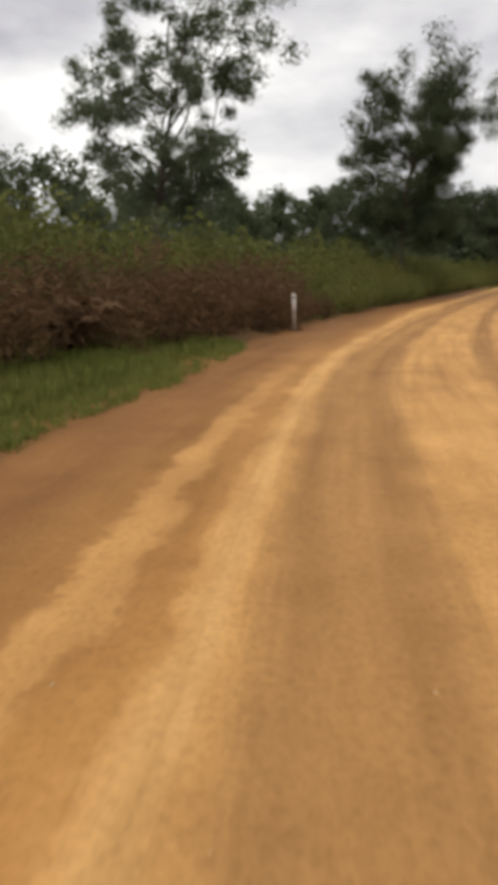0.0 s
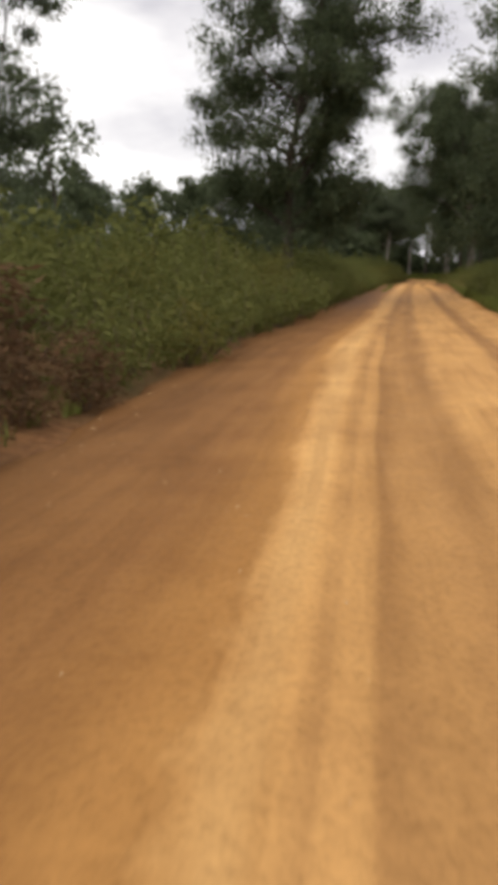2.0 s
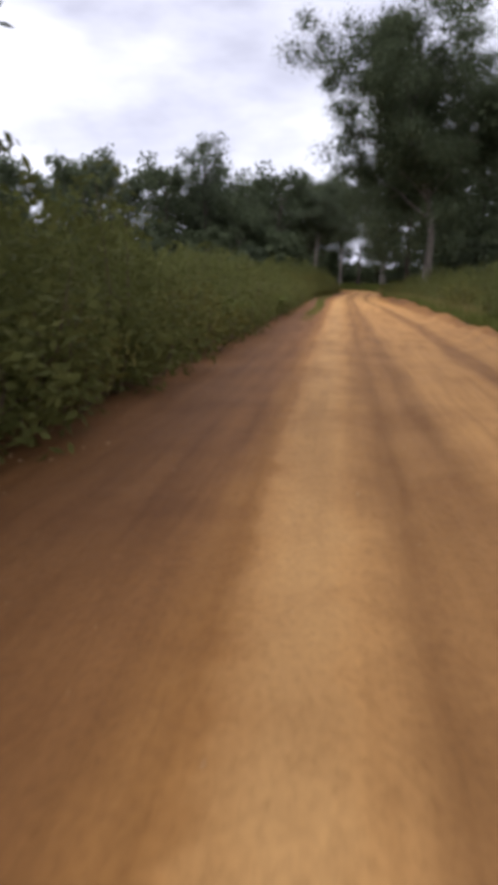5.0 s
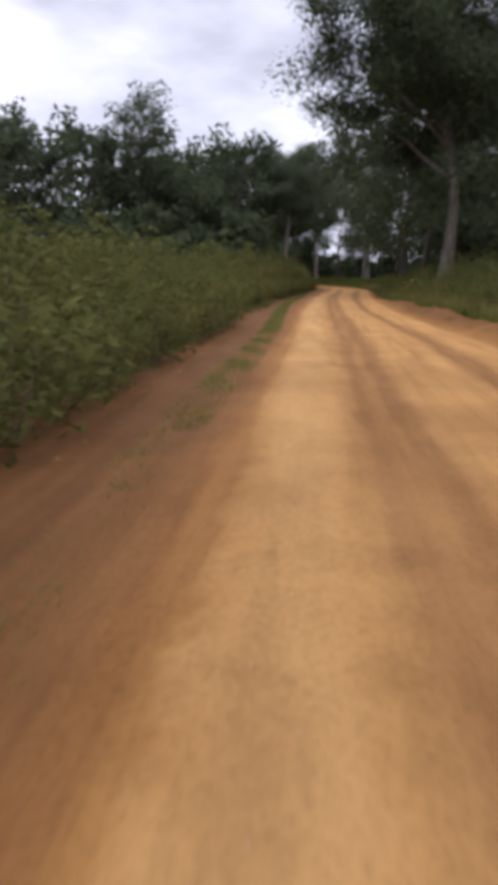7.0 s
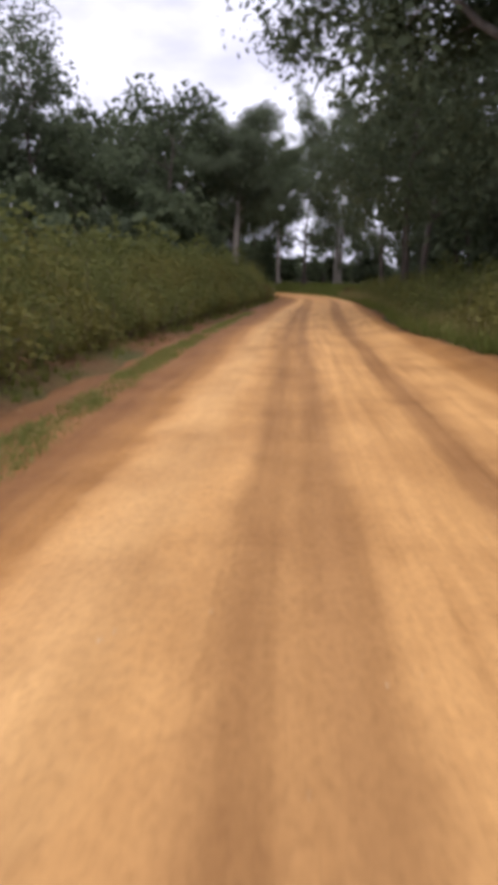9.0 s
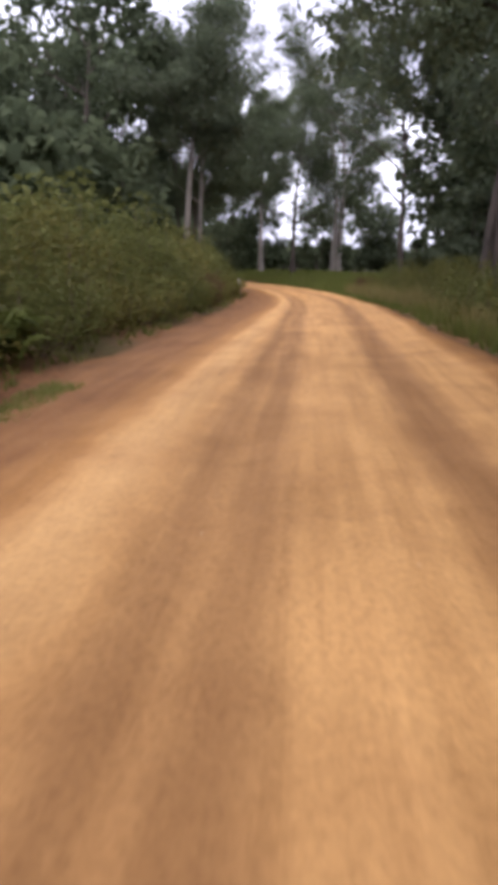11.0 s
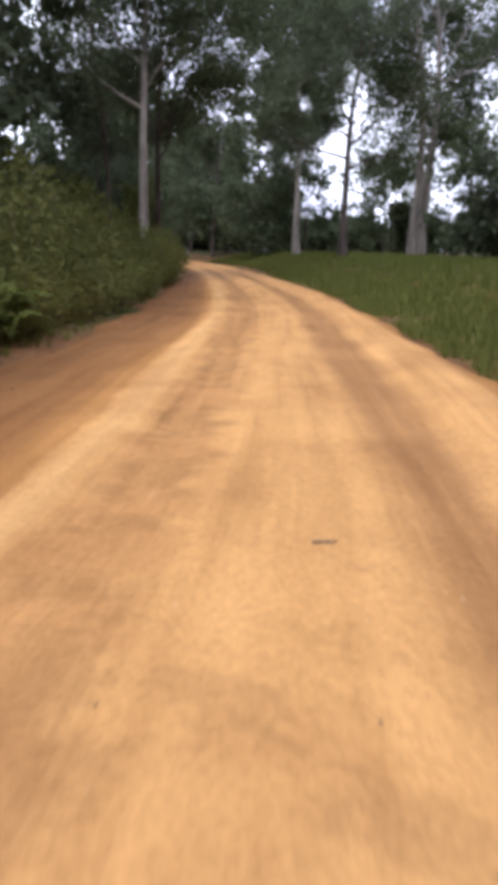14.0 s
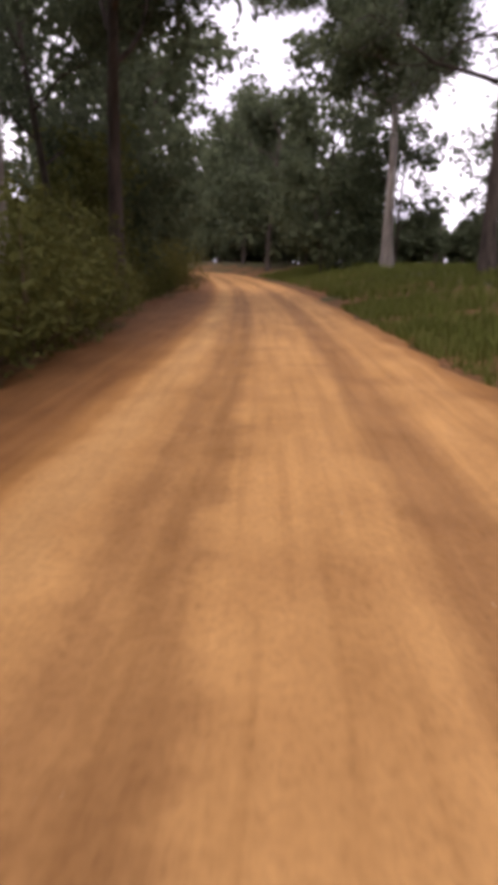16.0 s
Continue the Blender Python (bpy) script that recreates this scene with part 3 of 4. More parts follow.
# ---------------------------------------------------------------- ground and road
def build_ground():
    def axis(a, b, step):
        inner = np.arange(a, b + step, step)
        outer = np.array([6, 14, 26, 45, 75, 120, 190, 300, 480, 800, 1400, 2500])
        return np.concatenate((a - outer[::-1], inner, inner[-1] + outer))
    xs, ys = axis(-60, 120, 1.5), axis(-30, 300, 1.5)
    gx, gy = np.meshgrid(xs, ys)
    gz = land_height(gx, gy)
    nx, ny = len(xs), len(ys)
    v = np.stack([gx.ravel(), gy.ravel(), gz.ravel()], axis=1)
    i = np.arange(nx * ny).reshape(ny, nx)
    f = np.stack([i[:-1, :-1], i[:-1, 1:], i[1:, 1:], i[1:, :-1]], axis=-1).reshape(-1, 4)
    me = mesh_of("ground", v, f, [FLOOR, LITTER], True)
    _, away = nearest(v[f].mean(axis=1)[:, 0], v[f].mean(axis=1)[:, 1])
    me.polygons.foreach_set("material_index", ((away < -6.5) | (away > 7.5)).astype(np.int32))
    ob = new("ground", me)
    tagged(ob, "brown leaf-littered forest floor with patchy green", "ground", kind="structure")


def build_road():
    s = np.concatenate((np.arange(-30, 0, 1.0), np.arange(0, 220, 0.28), np.arange(220, 345, 1.0)))
    u = np.linspace(0, 1, 57)
    S, U = np.meshgrid(s, u, indexing="ij")
    rag = 0.16 * np.sin(S * 0.9) + 0.10 * np.sin(S * 2.3 + 1) + 0.06 * np.sin(S * 5.1 + 2)
    rag2 = 0.16 * np.sin(S * 0.8 + 2) + 0.10 * np.sin(S * 2.1 + 3) + 0.06 * np.sin(S * 4.7)
    L, R = left_edge(S) - 0.25 + rag, right_edge(S) + 0.25 + rag2
    D = L + (R - L) * U
    X, Y = along(S, D)
    # edges of the tracks in metres right of the way, at several distances along it:
    # left ridge from and to, right side of the first wheel line, the crown's right side, the second wheel line's, the last ridge's
    tracks = [(0, -0.64, -0.32, 0.66, 2.0, 2.45, 3.3), (10, -0.62, -0.30, 0.68, 2.0, 2.45, 3.3), (21, -0.34, 0.02, 1.05, 2.3, 2.7, 3.5),
              (30, -0.70, 0.10, 1.15, 2.3, 2.7, 3.5), (40, -0.30, 0.22, 1.2, 2.4, 2.8, 3.6), (60, -0.42, 0.45, 1.3, 2.5, 3.0, 3.7),
              (73, -0.46, 0.53, 1.3, 2.7, 3.2, 3.9), (90, -0.85, 0.25, 0.95, 2.2, 2.7, 3.6), (105, -1.45, -0.37, 0.46, 1.3, 1.6, 2.7),
              (120, -1.7, -0.7, 0.1, 1.1, 1.55, 2.5), (138, -1.86, -1.0, -0.24, 0.92, 1.55, 2.4), (150, -1.89, -1.23, -0.5, 0.88, 1.5, 2.3),
              (162.5, -1.75, -1.35, -0.62, 0.95, 1.3, 2.1), (174.5, -1.82, -1.13, -0.65, 0.58, 1.25, 2.2), (181, -1.6, -1.12, -0.33, 0.7, 1.42, 2.2),
              (192.5, -1.6, -0.82, -0.22, 0.93, 1.5, 2.3), (230, -1.6, -0.8, -0.2, 0.95, 1.5, 2.3)]
    at = [np.interp(S, [row[0] for row in tracks], [row[k] for row in tracks]) for k in range(1, 7)]
    canon = [-0.22, 0.23, 1.0, 2.22, 2.97, 3.95]
    worn = np.interp(S, [0, 14.1, 25.8, 39.2, 55.7, 76.7, 103.2, 124.2, 168.2, 185.7, 342.6], [0.36, 0.45, 0.85, 0.9, 1.2, 1.25, 0.9, 0.75, 0.9, 1.3, 1.3])
    lane = np.where(D < at[0], (D - at[0]) * worn - 0.22, D - at[5] + 3.95)
    for k in range(5):
        inside = (D >= at[k]) & (D < at[k + 1])
        lane = np.where(inside, canon[k] + (D - at[k]) / (at[k + 1] - at[k]) * (canon[k + 1] - canon[k]), lane)
    mid = (left_edge(S) + right_edge(S)) / 2
    crown = 0.05 * (1 - ((D - mid) / 3.4) ** 2)
    ruts = 0.0
    for c in (0.6, 2.7):
        ruts = ruts - 0.028 * np.exp(-((lane - c) / 0.33) ** 2)
    for c in (0.0, 1.6, 3.6):
        ruts = ruts + 0.018 * np.exp(-((lane - c) / 0.3) ** 2)
    # loose gravel thrown up along the right side
    high = np.interp(S, [-30, 31.7, 47.2, 110.3, 120.1, 342.6], [0.12, 0.14, 0.38, 0.36, 0.12, 0.10])
    windrow = high * np.exp(-((D - (right_edge(S) - 0.55)) / 0.45) ** 2) * (0.8 + 0.2 * np.sin(S * 0.7) + 0.1 * np.sin(S * 2.9))
    # washboard across the way
    board = np.interp(S, [-30, 8.1, 14.1, 24.7, 36.7, 153.8, 161, 179.9, 203.2, 342.6], [0, 0, 1, 1, 0, 0, 1, 1, 0.3, 0.2])
    wash = board * 0.012 * np.sin(S * 8.4 + 0.8 * np.sin(S * 0.9) + D * 0.5) * np.exp(-((lane - 0.9) / 0.9) ** 2)
    lump = 0.008 * np.sin(S * 2.7 + D * 3.1) + 0.006 * np.sin(S * 1.3 - D * 5.3)
    edge = -0.16 * (np.clip((0.045 - np.minimum(U, 1 - U)) / 0.045, 0, 1))
    Z = crown + ruts + windrow + wash + lump + edge + far_rise(S)
    ns, nu = S.shape
    v = np.stack([X.ravel(), Y.ravel(), Z.ravel()], axis=1)
    i = np.arange(ns * nu).reshape(ns, nu)
    f = np.stack([i[:-1, :-1], i[:-1, 1:], i[1:, 1:], i[1:, :-1]], axis=-1).reshape(-1, 4)
    me = mesh_of("road", v, f, GRAVEL, True)
    uv = me.uv_layers.new(name="lane")
    idx = np.empty(len(me.loops), np.int32)
    me.loops.foreach_get("vertex_index", idx)
    uv.data.foreach_set("uv", np.stack([lane.ravel()[idx], S.ravel()[idx]], axis=1).astype(np.float32).ravel())
    tagged(new("road", me), "orange sandy gravel road with pale ridges and wheel tracks", "road", kind="structure")
    return BVHTree.FromPolygons(v.tolist(), f.tolist())


def top_at(x, y):
    """Height of the road's surface, or of the land beside it."""
    hit = road_bed.ray_cast(Vector((x, y, 3)), Vector((0, 0, -1)))[0]
    return hit.z if hit else float(land_height(np.array([x]), np.array([y]))[0])


build_ground()
road_bed = build_road()


def put(ob, x, y, turn, size=1.0, first=False):
    """Stands a thing, or a copy of it, on the land."""
    z = float(land_height(np.array([x]), np.array([y]))[0])
    m = Matrix.LocRotScale((x, y, z), Euler((0, 0, turn)), None)
    c = ob if first else copy_thing(ob, m)
    c.matrix_basis = m @ Matrix.Diagonal((size, size, size, 1))
    return c


class Stock:
    """A few built kinds; each call stands the next one somewhere, the built one first."""

    def __init__(self, *kinds):
        self.kinds, self.used = kinds, [False] * len(kinds)

    def stand(self, k, x, y, turn, size=1.0):
        k %= len(self.kinds)
        c = put(self.kinds[k], x, y, turn, size, not self.used[k])
        self.used[k] = True
        return c


# ---------------------------------------------------------------- single trees
def hero(ob, x, y, turn=0.0, size=1.0):
    put(ob, x, y, turn, size, True)


hero(gum_tree("gum_tree", 11, 25, 0.42, 10.5, 0.24, 18, 6, 190, (0.27, 0.10), 1.3, lean=(0.02, 0), bare=2, low=3.4, core=28,
              label="tall dark gum tree with bare branches in its open top"), -12.9, 56.3, 0.0, 0.9)
hero(gum_tree("gum_tree", 122, 14.2, 0.36, 4.5, 0.27, 22, 6, 330, (0.13, 0.05), 0.9, leaf_mat=DEEP_LEAF, low=1.7, core=42,
              label="broad dense dark gum tree above the roadside shrubs"), 7.2, 50.6, 0.6, 1.04)
hero(gum_tree("gum_tree", 13, 13.5, 0.33, 5.2, 0.18, 17, 7, 150, (0.24, 0.085), 0.95, leaf_mat=DEEP_LEAF, low=2.5,
              label="gum tree leaning over the gravel road"), 21.2, 51.5, 2.0, 1.05)
hero(gum_tree("gum_tree", 14, 16.6, 0.38, 8.2, 0.42, 20, 9, 400, (0.145, 0.06), 1.5, core=105, bark_mat=GREY_BARK, leaf_mat=DEEP_LEAF, low=1.8, pull=(0.16, 0.08),
              label="huge dense gum tree with grey crooked limbs overhanging the road"), 45.6, 116.4, 2.4, 1.46)
hero(gum_tree("gum_tree", 15, 21, 0.20, 5.4, 0.28, 13, 6, 150, (0.26, 0.10), 1.0, leaf_mat=DEEP_LEAF, low=1.8,
              label="tall dark-barked gum tree near the road"), 54.7, 140.9, 0.3, 1.44)
hero(gum_tree("gum_tree", 26, 17.5, 0.26, 5.2, 0.45, 12, 6, 40, (0.40, 0.17), 0.95, bare=2,
              label="airy gum tree with a layered open crown above the forest"), 29.0, 171.7, 0.5, 1.50)
hero(gum_tree("gum_tree", 16, 16, 0.27, 4.2, 0.58, 12, 6, 190, (0.27, 0.10), 1.05, bark_mat=PALE_BARK, crook=0.03,
              label="slender gum tree with a straight pale trunk behind shrubs"), 50.3, 174.9, 0.0, 1.25)
hero(gum_tree("gum_tree", 17, 21.5, 0.25, 5.6, 0.38, 12, 6, 180, (0.22, 0.08), 1.0, bark_mat=PALE_BARK, leaf_mat=DEEP_LEAF, crook=0.02,
              label="tall gum tree with a thick smooth pale trunk"), 55.3, 191.5, 4.34, 1.18)
hero(gum_tree("gum_tree", 23, 20, 0.22, 7.0, 0.36, 20, 7, 145, (0.27, 0.10), 1.1, leaf_mat=DEEP_LEAF, crook=0.03, pull=(0.6, -0.4),
              label="dark-trunked gum tree with boughs reaching over the road"), 56.7, 200.5, 0.0, 1.17)
hero(gum_tree("gum_tree", 24, 17, 0.15, 4.2, 0.34, 11, 5, 105, (0.25, 0.09), 0.9, bare=2, crook=0.07,
              label="thin dark crooked gum tree with open branches"), 53.5, 194.5, 2.0, 1.17)
hero(gum_tree("gum_tree", 25, 17, 0.17, 5.0, 0.30, 12, 6, 95, (0.27, 0.10), 1.0, bare=1,
              label="slim dark gum tree with a sparse crown"), 53.4, 207.8, 1.0, 1.17)
hero(gum_tree("gum_tree", 18, 23, 0.31, 5.0, 0.42, 21, 6, 200, (0.30, 0.11), 1.2, core=16, bark_mat=PALE_BARK, leaf_mat=DEEP_LEAF, crook=0.025,
              label="straight pale-trunked gum tree beyond the grassy bank"), 72.5, 222.6, 0.0, 1.17)
hero(gum_tree("gum_tree", 19, 25, 0.36, 6.4, 0.34, 22, 6, 190, (0.30, 0.11), 1.2, bark_mat=PALE_BARK, leaf_mat=DEEP_LEAF, stems=2, low=1.6,
              label="twin-stemmed pale gum tree on the grassy bank"), 78.7, 208.3, 0.3, 1.28)
hero(gum_tree("gum_tree", 20, 18, 0.29, 6.0, 0.36, 13, 6, 105, (0.28, 0.10), 1.0, bare=-4,
              label="thin black forked gum tree with sparse leaves"), 71.5, 205.6, 0.8, 1.15)
hero(gum_tree("gum_tree", 21, 19, 0.26, 6.6, 0.34, 15, 6, 150, (0.28, 0.105), 1.05, bare=-5,
              label="dark forked gum tree with open bare branches"), 72.7, 179.1, 2.4, 1.22)

# ---------------------------------------------------------------- the forest behind
FOREST = "gum trees of the forest"
gums = Stock(
    gum_tree("forest_gum", 31, 17, 0.26, 6.3, 0.30, 9, 4, 36, (0.63, 0.33), 1.3, label="grey-green forest gum tree with a loose crown", group=FOREST),
    gum_tree("forest_gum", 32, 15, 0.24, 5.8, 0.26, 9, 4, 36, (0.63, 0.33), 1.3, leaf_mat=DEEP_LEAF, low=1.0, label="dark green forest gum tree with a full crown", group=FOREST),
    gum_tree("forest_gum", 33, 19, 0.25, 6.0, 0.36, 9, 4, 36, (0.63, 0.33), 1.3, bark_mat=PALE_BARK, label="tall forest gum tree with a pale trunk", group=FOREST),
    gum_tree("forest_gum", 34, 14, 0.22, 6.3, 0.24, 8, 4, 36, (0.63, 0.33), 1.35, leaf_mat=DEEP_LEAF, low=1.6, label="low-branched dark forest gum tree", group=FOREST))
under = Stock(
    gum_tree("young_gum", 41, 7.5, 0.10, 3.0, 0.14, 7, 4, 14, (0.64, 0.33), 0.95, leaf_mat=DEEP_LEAF, low=2.4, label="bushy young gum tree under the forest", group="young trees"),
    gum_tree("young_gum", 42, 6.0, 0.09, 2.8, 0.12, 7, 4, 14, (0.64, 0.33), 0.95, leaf_mat=GUM_LEAF, low=2.4, label="leafy sapling under taller gums", group="young trees"))

random.seed(5)
# x, y, kind, size
WOOD_FIRST_BEND = [
    (-24.1, 62.4, 3, 0.80), (-33.6, 69.0, 1, 0.76), (-13.6, 108.8, 1, 1.27), (-43.3, 82.9, 0, 0.86), (-60.2, 105.6, 1, 1.07), (-29.6, 122.0, 3, 1.31), (-85.5, 139.3, 0, 1.28),
    (-72.3, 161.0, 1, 1.50), (-51.7, 155.5, 3, 1.51), (-36.6, 164.6, 1, 1.36), (-21.3, 161.2, 0, 1.28), (-28.3, 181.6, 3, 1.45), (-44.8, 175.5, 1, 1.49),
    (-85.5, 174.2, 3, 1.52),
]
WOOD_AHEAD = [
    (-8.4, 168.0, 1, 1.39), (3.4, 164.7, 3, 1.38), (12.9, 173.3, 0, 1.33), (21.1, 168.3, 1, 1.34), (25.1, 176.6, 2, 1.05), (33.1, 170.9, 3, 1.08),
    (36.8, 183.5, 2, 1.0), (42.0, 174.8, 1, 1.47), (31.9, 188.7, 0, 1.39), (18.5, 185.2, 1, 1.43), (4.3, 181.9, 0, 1.35), (-10.7, 184.9, 1, 1.42), (44.5, 189.4, 0, 1.25),
    (39.7, 194.6, 1, 1.47), (36.4, 203.0, 1, 1.43), (31.1, 194.8, 3, 1.48), (10.0, 189.4, 1, 1.41), (28.7, 180.7, 1, 1.2), (40.8, 188.5, 1, 1.45), (45.3, 197.4, 2, 1.3),
]
WOOD_RIGHT = [
    (55.8, 103.1, 3, 1.40), (63.1, 119.5, 1, 1.59), (72.3, 110.6, 0, 1.37), (66.6, 130.4, 3, 1.63), (79.9, 124.5, 1, 1.48), (68.1, 146.3, 1, 1.57), (64.7, 155.3, 0, 1.40),
    (78.2, 140.7, 0, 1.43), (85.1, 153.4, 3, 1.39), (74.0, 163.5, 1, 1.25), (80.3, 170.2, 0, 1.26), (48.3, 95.2, 3, 0.98), (85.9, 183.3, 0, 1.13), (90.9, 167.7, 1, 1.32),
    (94.1, 178.9, 3, 1.27), (92.1, 139.0, 1, 1.42), (84.5, 132.4, 3, 1.45), (90.1, 187.5, 1, 1.23), (78.1, 177.1, 1, 1.29), (85.4, 170.1, 2, 1.32),
]
WOOD_LAST_BEND_LEFT = [
    (54.0, 224.0, 1, 1.0), (56.7, 229.9, 1, 1.05), (56.7, 236.9, 0, 1.28), (41.5, 227.6, 2, 1.28),
    (50.8, 229.9, 1, 1.22), (54.9, 240.4, 3, 1.40), (56.1, 249.8, 1, 1.28), (53.2, 260.2, 3, 1.40), (64.8, 283.6, 1, 1.28), (68.3, 292.9, 3, 1.40),
    (61.9, 301.0, 1, 1.28), (71.8, 282.4, 3, 1.17),
]
WOOD_LAST_BEND_RIGHT = [
    (71.5, 236.5, 1, 1.12), (75.9, 231.7, 3, 0.72), (82.0, 221.0, 3, 0.72), (86.0, 232.0, 3, 0.8),
    (65.5, 238.5, 3, 1.22), (57.8, 235.8, 0, 1.11), (68.3, 252.1, 1, 1.11), (76.5, 262.6, 1, 1.17), (63.7, 259.1, 3, 1.22),
    (71.8, 260.2, 0, 1.11), (67.2, 269.6, 1, 1.28), (79.3, 200.5, 3, 0.60), (84.5, 203.8, 3, 0.57), (96.5, 193.8, 1, 1.20),
]
for x, y, k, size in itertools.chain(WOOD_FIRST_BEND, WOOD_AHEAD, WOOD_RIGHT, WOOD_LAST_BEND_LEFT, WOOD_LAST_BEND_RIGHT):
    if -6.5 < nearest(x, y)[1][0] < 5.0:
        continue
    gums.stand(k, x, y, random.random() * 6.28, size * random.uniform(0.95, 1.05))
saplings = Stock(
    gum_tree("sapling", 43, 6.0, 0.08, 2.3, 0.14, 8, 5, 26, (0.32, 0.13), 0.7, leaf_mat=DEEP_LEAF, low=2.0, label="bushy dark sapling under taller gums", group="saplings"),
    gum_tree("sapling", 44, 5.2, 0.07, 2.2, 0.12, 8, 5, 26, (0.32, 0.13), 0.7, leaf_mat=SHRUB_LEAF, low=2.0, label="bushy green sapling under taller gums", group="saplings"))
YOUNG_LEFT = [
    (-30.2, 58.3), (-20.7, 67.8), (-7.3, 80.0), (-18.2, 96.2), (-4.1, 102.8), (-38.7, 71.1), (-40.3, 137.0), (-24.5, 143.3), (-58.5, 137.4), (-9.5, 152.6), (5.9, 154.5), (16.5, 158.9),
    (26.7, 162.0), (-72.6, 129.0), (1.2, 174.2), (35.2, 162.7), (40.8, 164.8), (29.9, 176.4), (44.8, 169.2), (39.3, 179.3), (47.1, 183.2), (43.2, 184.4), (40.7, 77.3), (-47.2, 122.4),
    (-58.1, 119.5), (-75.4, 118.7), (9.3, 164.4), (-33.9, 153.0), (21.5, 174.8), (13.9, 181.3), (34.0, 178.4), (37.1, 190.6),
]
YOUNG_RIGHT = [
    (52.1, 109.9), (60.1, 113.6), (65.8, 122.3), (57.0, 122.5), (70.6, 132.9), (63.1, 138.5), (73.4, 148.7), (66.9, 160.1), (77.8, 158.5), (77.1, 174.9), (46.3, 84.6),
    (84.3, 148.3), (86.4, 163.0), (81.6, 179.2), (87.3, 174.6), (77.3, 135.4), (74.5, 122.0), (80.8, 116.2), (68.9, 97.1), (59.2, 96.2), (85.1, 188.6),
    (87.4, 189.6),
]
YOUNG_BEND = [
    (69.5, 229.9), (61.3, 225.3), (54.3, 227.6), (68.3, 243.9), (61.3, 246.3), (53.2, 248.6), (41.2, 203.0),
    (79.5, 198.3), (45.0, 220.6), (66.0, 220.6), (64.8, 247.4), (68.3, 245.1), (71.8, 248.6), (61.3, 254.4), (75.3, 241.6),
    (70.7, 255.6), (64.8, 262.6), (39.1, 213.8), (64.2, 281.2), (68.3, 277.7), (71.8, 274.2), (60.2, 295.2), (53.2, 255.6), (54.3, 243.9), (75.9, 269.6), (77.6, 277.7), (73.6, 287.0), (69.5, 298.7), (81.1, 262.6), (83.5, 271.9),
]
for i, (x, y) in enumerate(itertools.chain(YOUNG_LEFT, YOUNG_RIGHT, YOUNG_BEND)):
    if -5.5 < nearest(x, y)[1][0] < 6.5:
        continue
    under.stand(i, x, y, random.random() * 6.28, random.uniform(0.95, 1.45))

for i, (x, y) in enumerate([(49.5, 191.3), (51.3, 196.5), (49.5, 200.8), (54.9, 205.0), (56.1, 210.5), (49.6, 207.3), (46.0, 201.9), (53.2, 214.9),
                            (48.5, 213.8), (55.5, 225.3), (50.8, 223.0), (44.9, 209.5), (58.4, 232.3)]):
    saplings.stand(i, x, y, random.random() * 6.28, random.uniform(0.9, 1.2))


def far_woods(name, seed, count, area, tall_, label):
    """Distant trees, thin trunks under loose crowns, in one mesh: too many and too far to tell apart."""
    rng = np.random.default_rng(seed)
    tb = Tubes()
    centres, radii = [], []
    made = 0
    while made < count:
        x, y = area(rng)
        s_, d_ = nearest(x, y)
        if abs(d_[0]) < 14:
            continue
        made += 1
        z = float(land_height(np.array([x]), np.array([y]))[0])
        h = tall_ * (0.75 + 0.5 * rng.random())
        tb.add(bent(rng, (x, y, z - 0.2), (rng.normal() * 0.06, rng.normal() * 0.06, 1), h * 0.85, 4, 0.05), [0.24, 0.2, 0.16, 0.1, 0.05], 5)
        for k in range(18 if tall_ > 6 else 10):
            a, o, f = rng.random() * 6.28, h * 0.24 * math.sqrt(rng.random()), 0.12 + 0.85 * rng.random()
            w = 1.0 - abs(f - 0.6) * 0.9
            centres.append((x + math.cos(a) * o * w, y + math.sin(a) * o * w, z + h * f))
            radii.append(h * (0.07 + 0.05 * rng.random()))
    v, f = leaf_cloud(rng, centres, radii, 18, 1.4, 0.85, 0.4, 0.8)
    n = len(tb.v)
    me = mesh_of(name, tb.v + v.tolist(), tb.f + (f + n).tolist(), [DARK_BARK, DEEP_LEAF])
    me.polygons.foreach_set("material_index", [0] * len(tb.f) + [1] * len(f))
    tagged(new(name, me), label, "woods", kind="stuff")


far_woods("far_woods", 91, 70, lambda r: (r.uniform(-177, 24), r.uniform(183, 283)), 21.4, "far dark green gum woods")
far_woods("far_woods", 92, 70, lambda r: (r.uniform(5, 79), r.uniform(277, 370)), 21.4, "dense dark gum woods beyond the bend")
far_woods("far_woods", 93, 40, lambda r: (r.uniform(92, 175), r.uniform(74, 193)), 23.7, "dark gum woods behind the roadside trees")
far_woods("far_woods", 94, 40, lambda r: (r.uniform(-151, -60), r.uniform(60, 151)), 15.1, "far gum woods behind the shrubland")
far_woods("far_woods", 95, 80, lambda r: (r.uniform(77, 392), r.uniform(366, 483)), 9.4, "low distant woods beyond the open ground")

far_woods("far_scrub", 96, 70, lambda r: (r.uniform(48, 91), r.uniform(244, 291)), 4.7, "low dark scrub under the far trees")
far_woods("far_scrub", 97, 170, lambda r: (r.uniform(81, 153), r.uniform(190, 290)), 4.0, "low scrub at the edge of the open ground")
far_woods("far_scrub", 100, 50, lambda r: (r.uniform(48, 81), r.uniform(289, 321)), 5.8, "dark scrub closing the view along the road")
far_woods("far_scrub", 99, 60, lambda r: (r.uniform(1, 58), r.uniform(221, 296)), 4.9, "dark scrub among the trees of the bend")
far_woods("far_scrub", 98, 70, lambda r: (r.uniform(-107, 47), r.uniform(145, 207)), 6.7, "dark scrub under the gum forest")
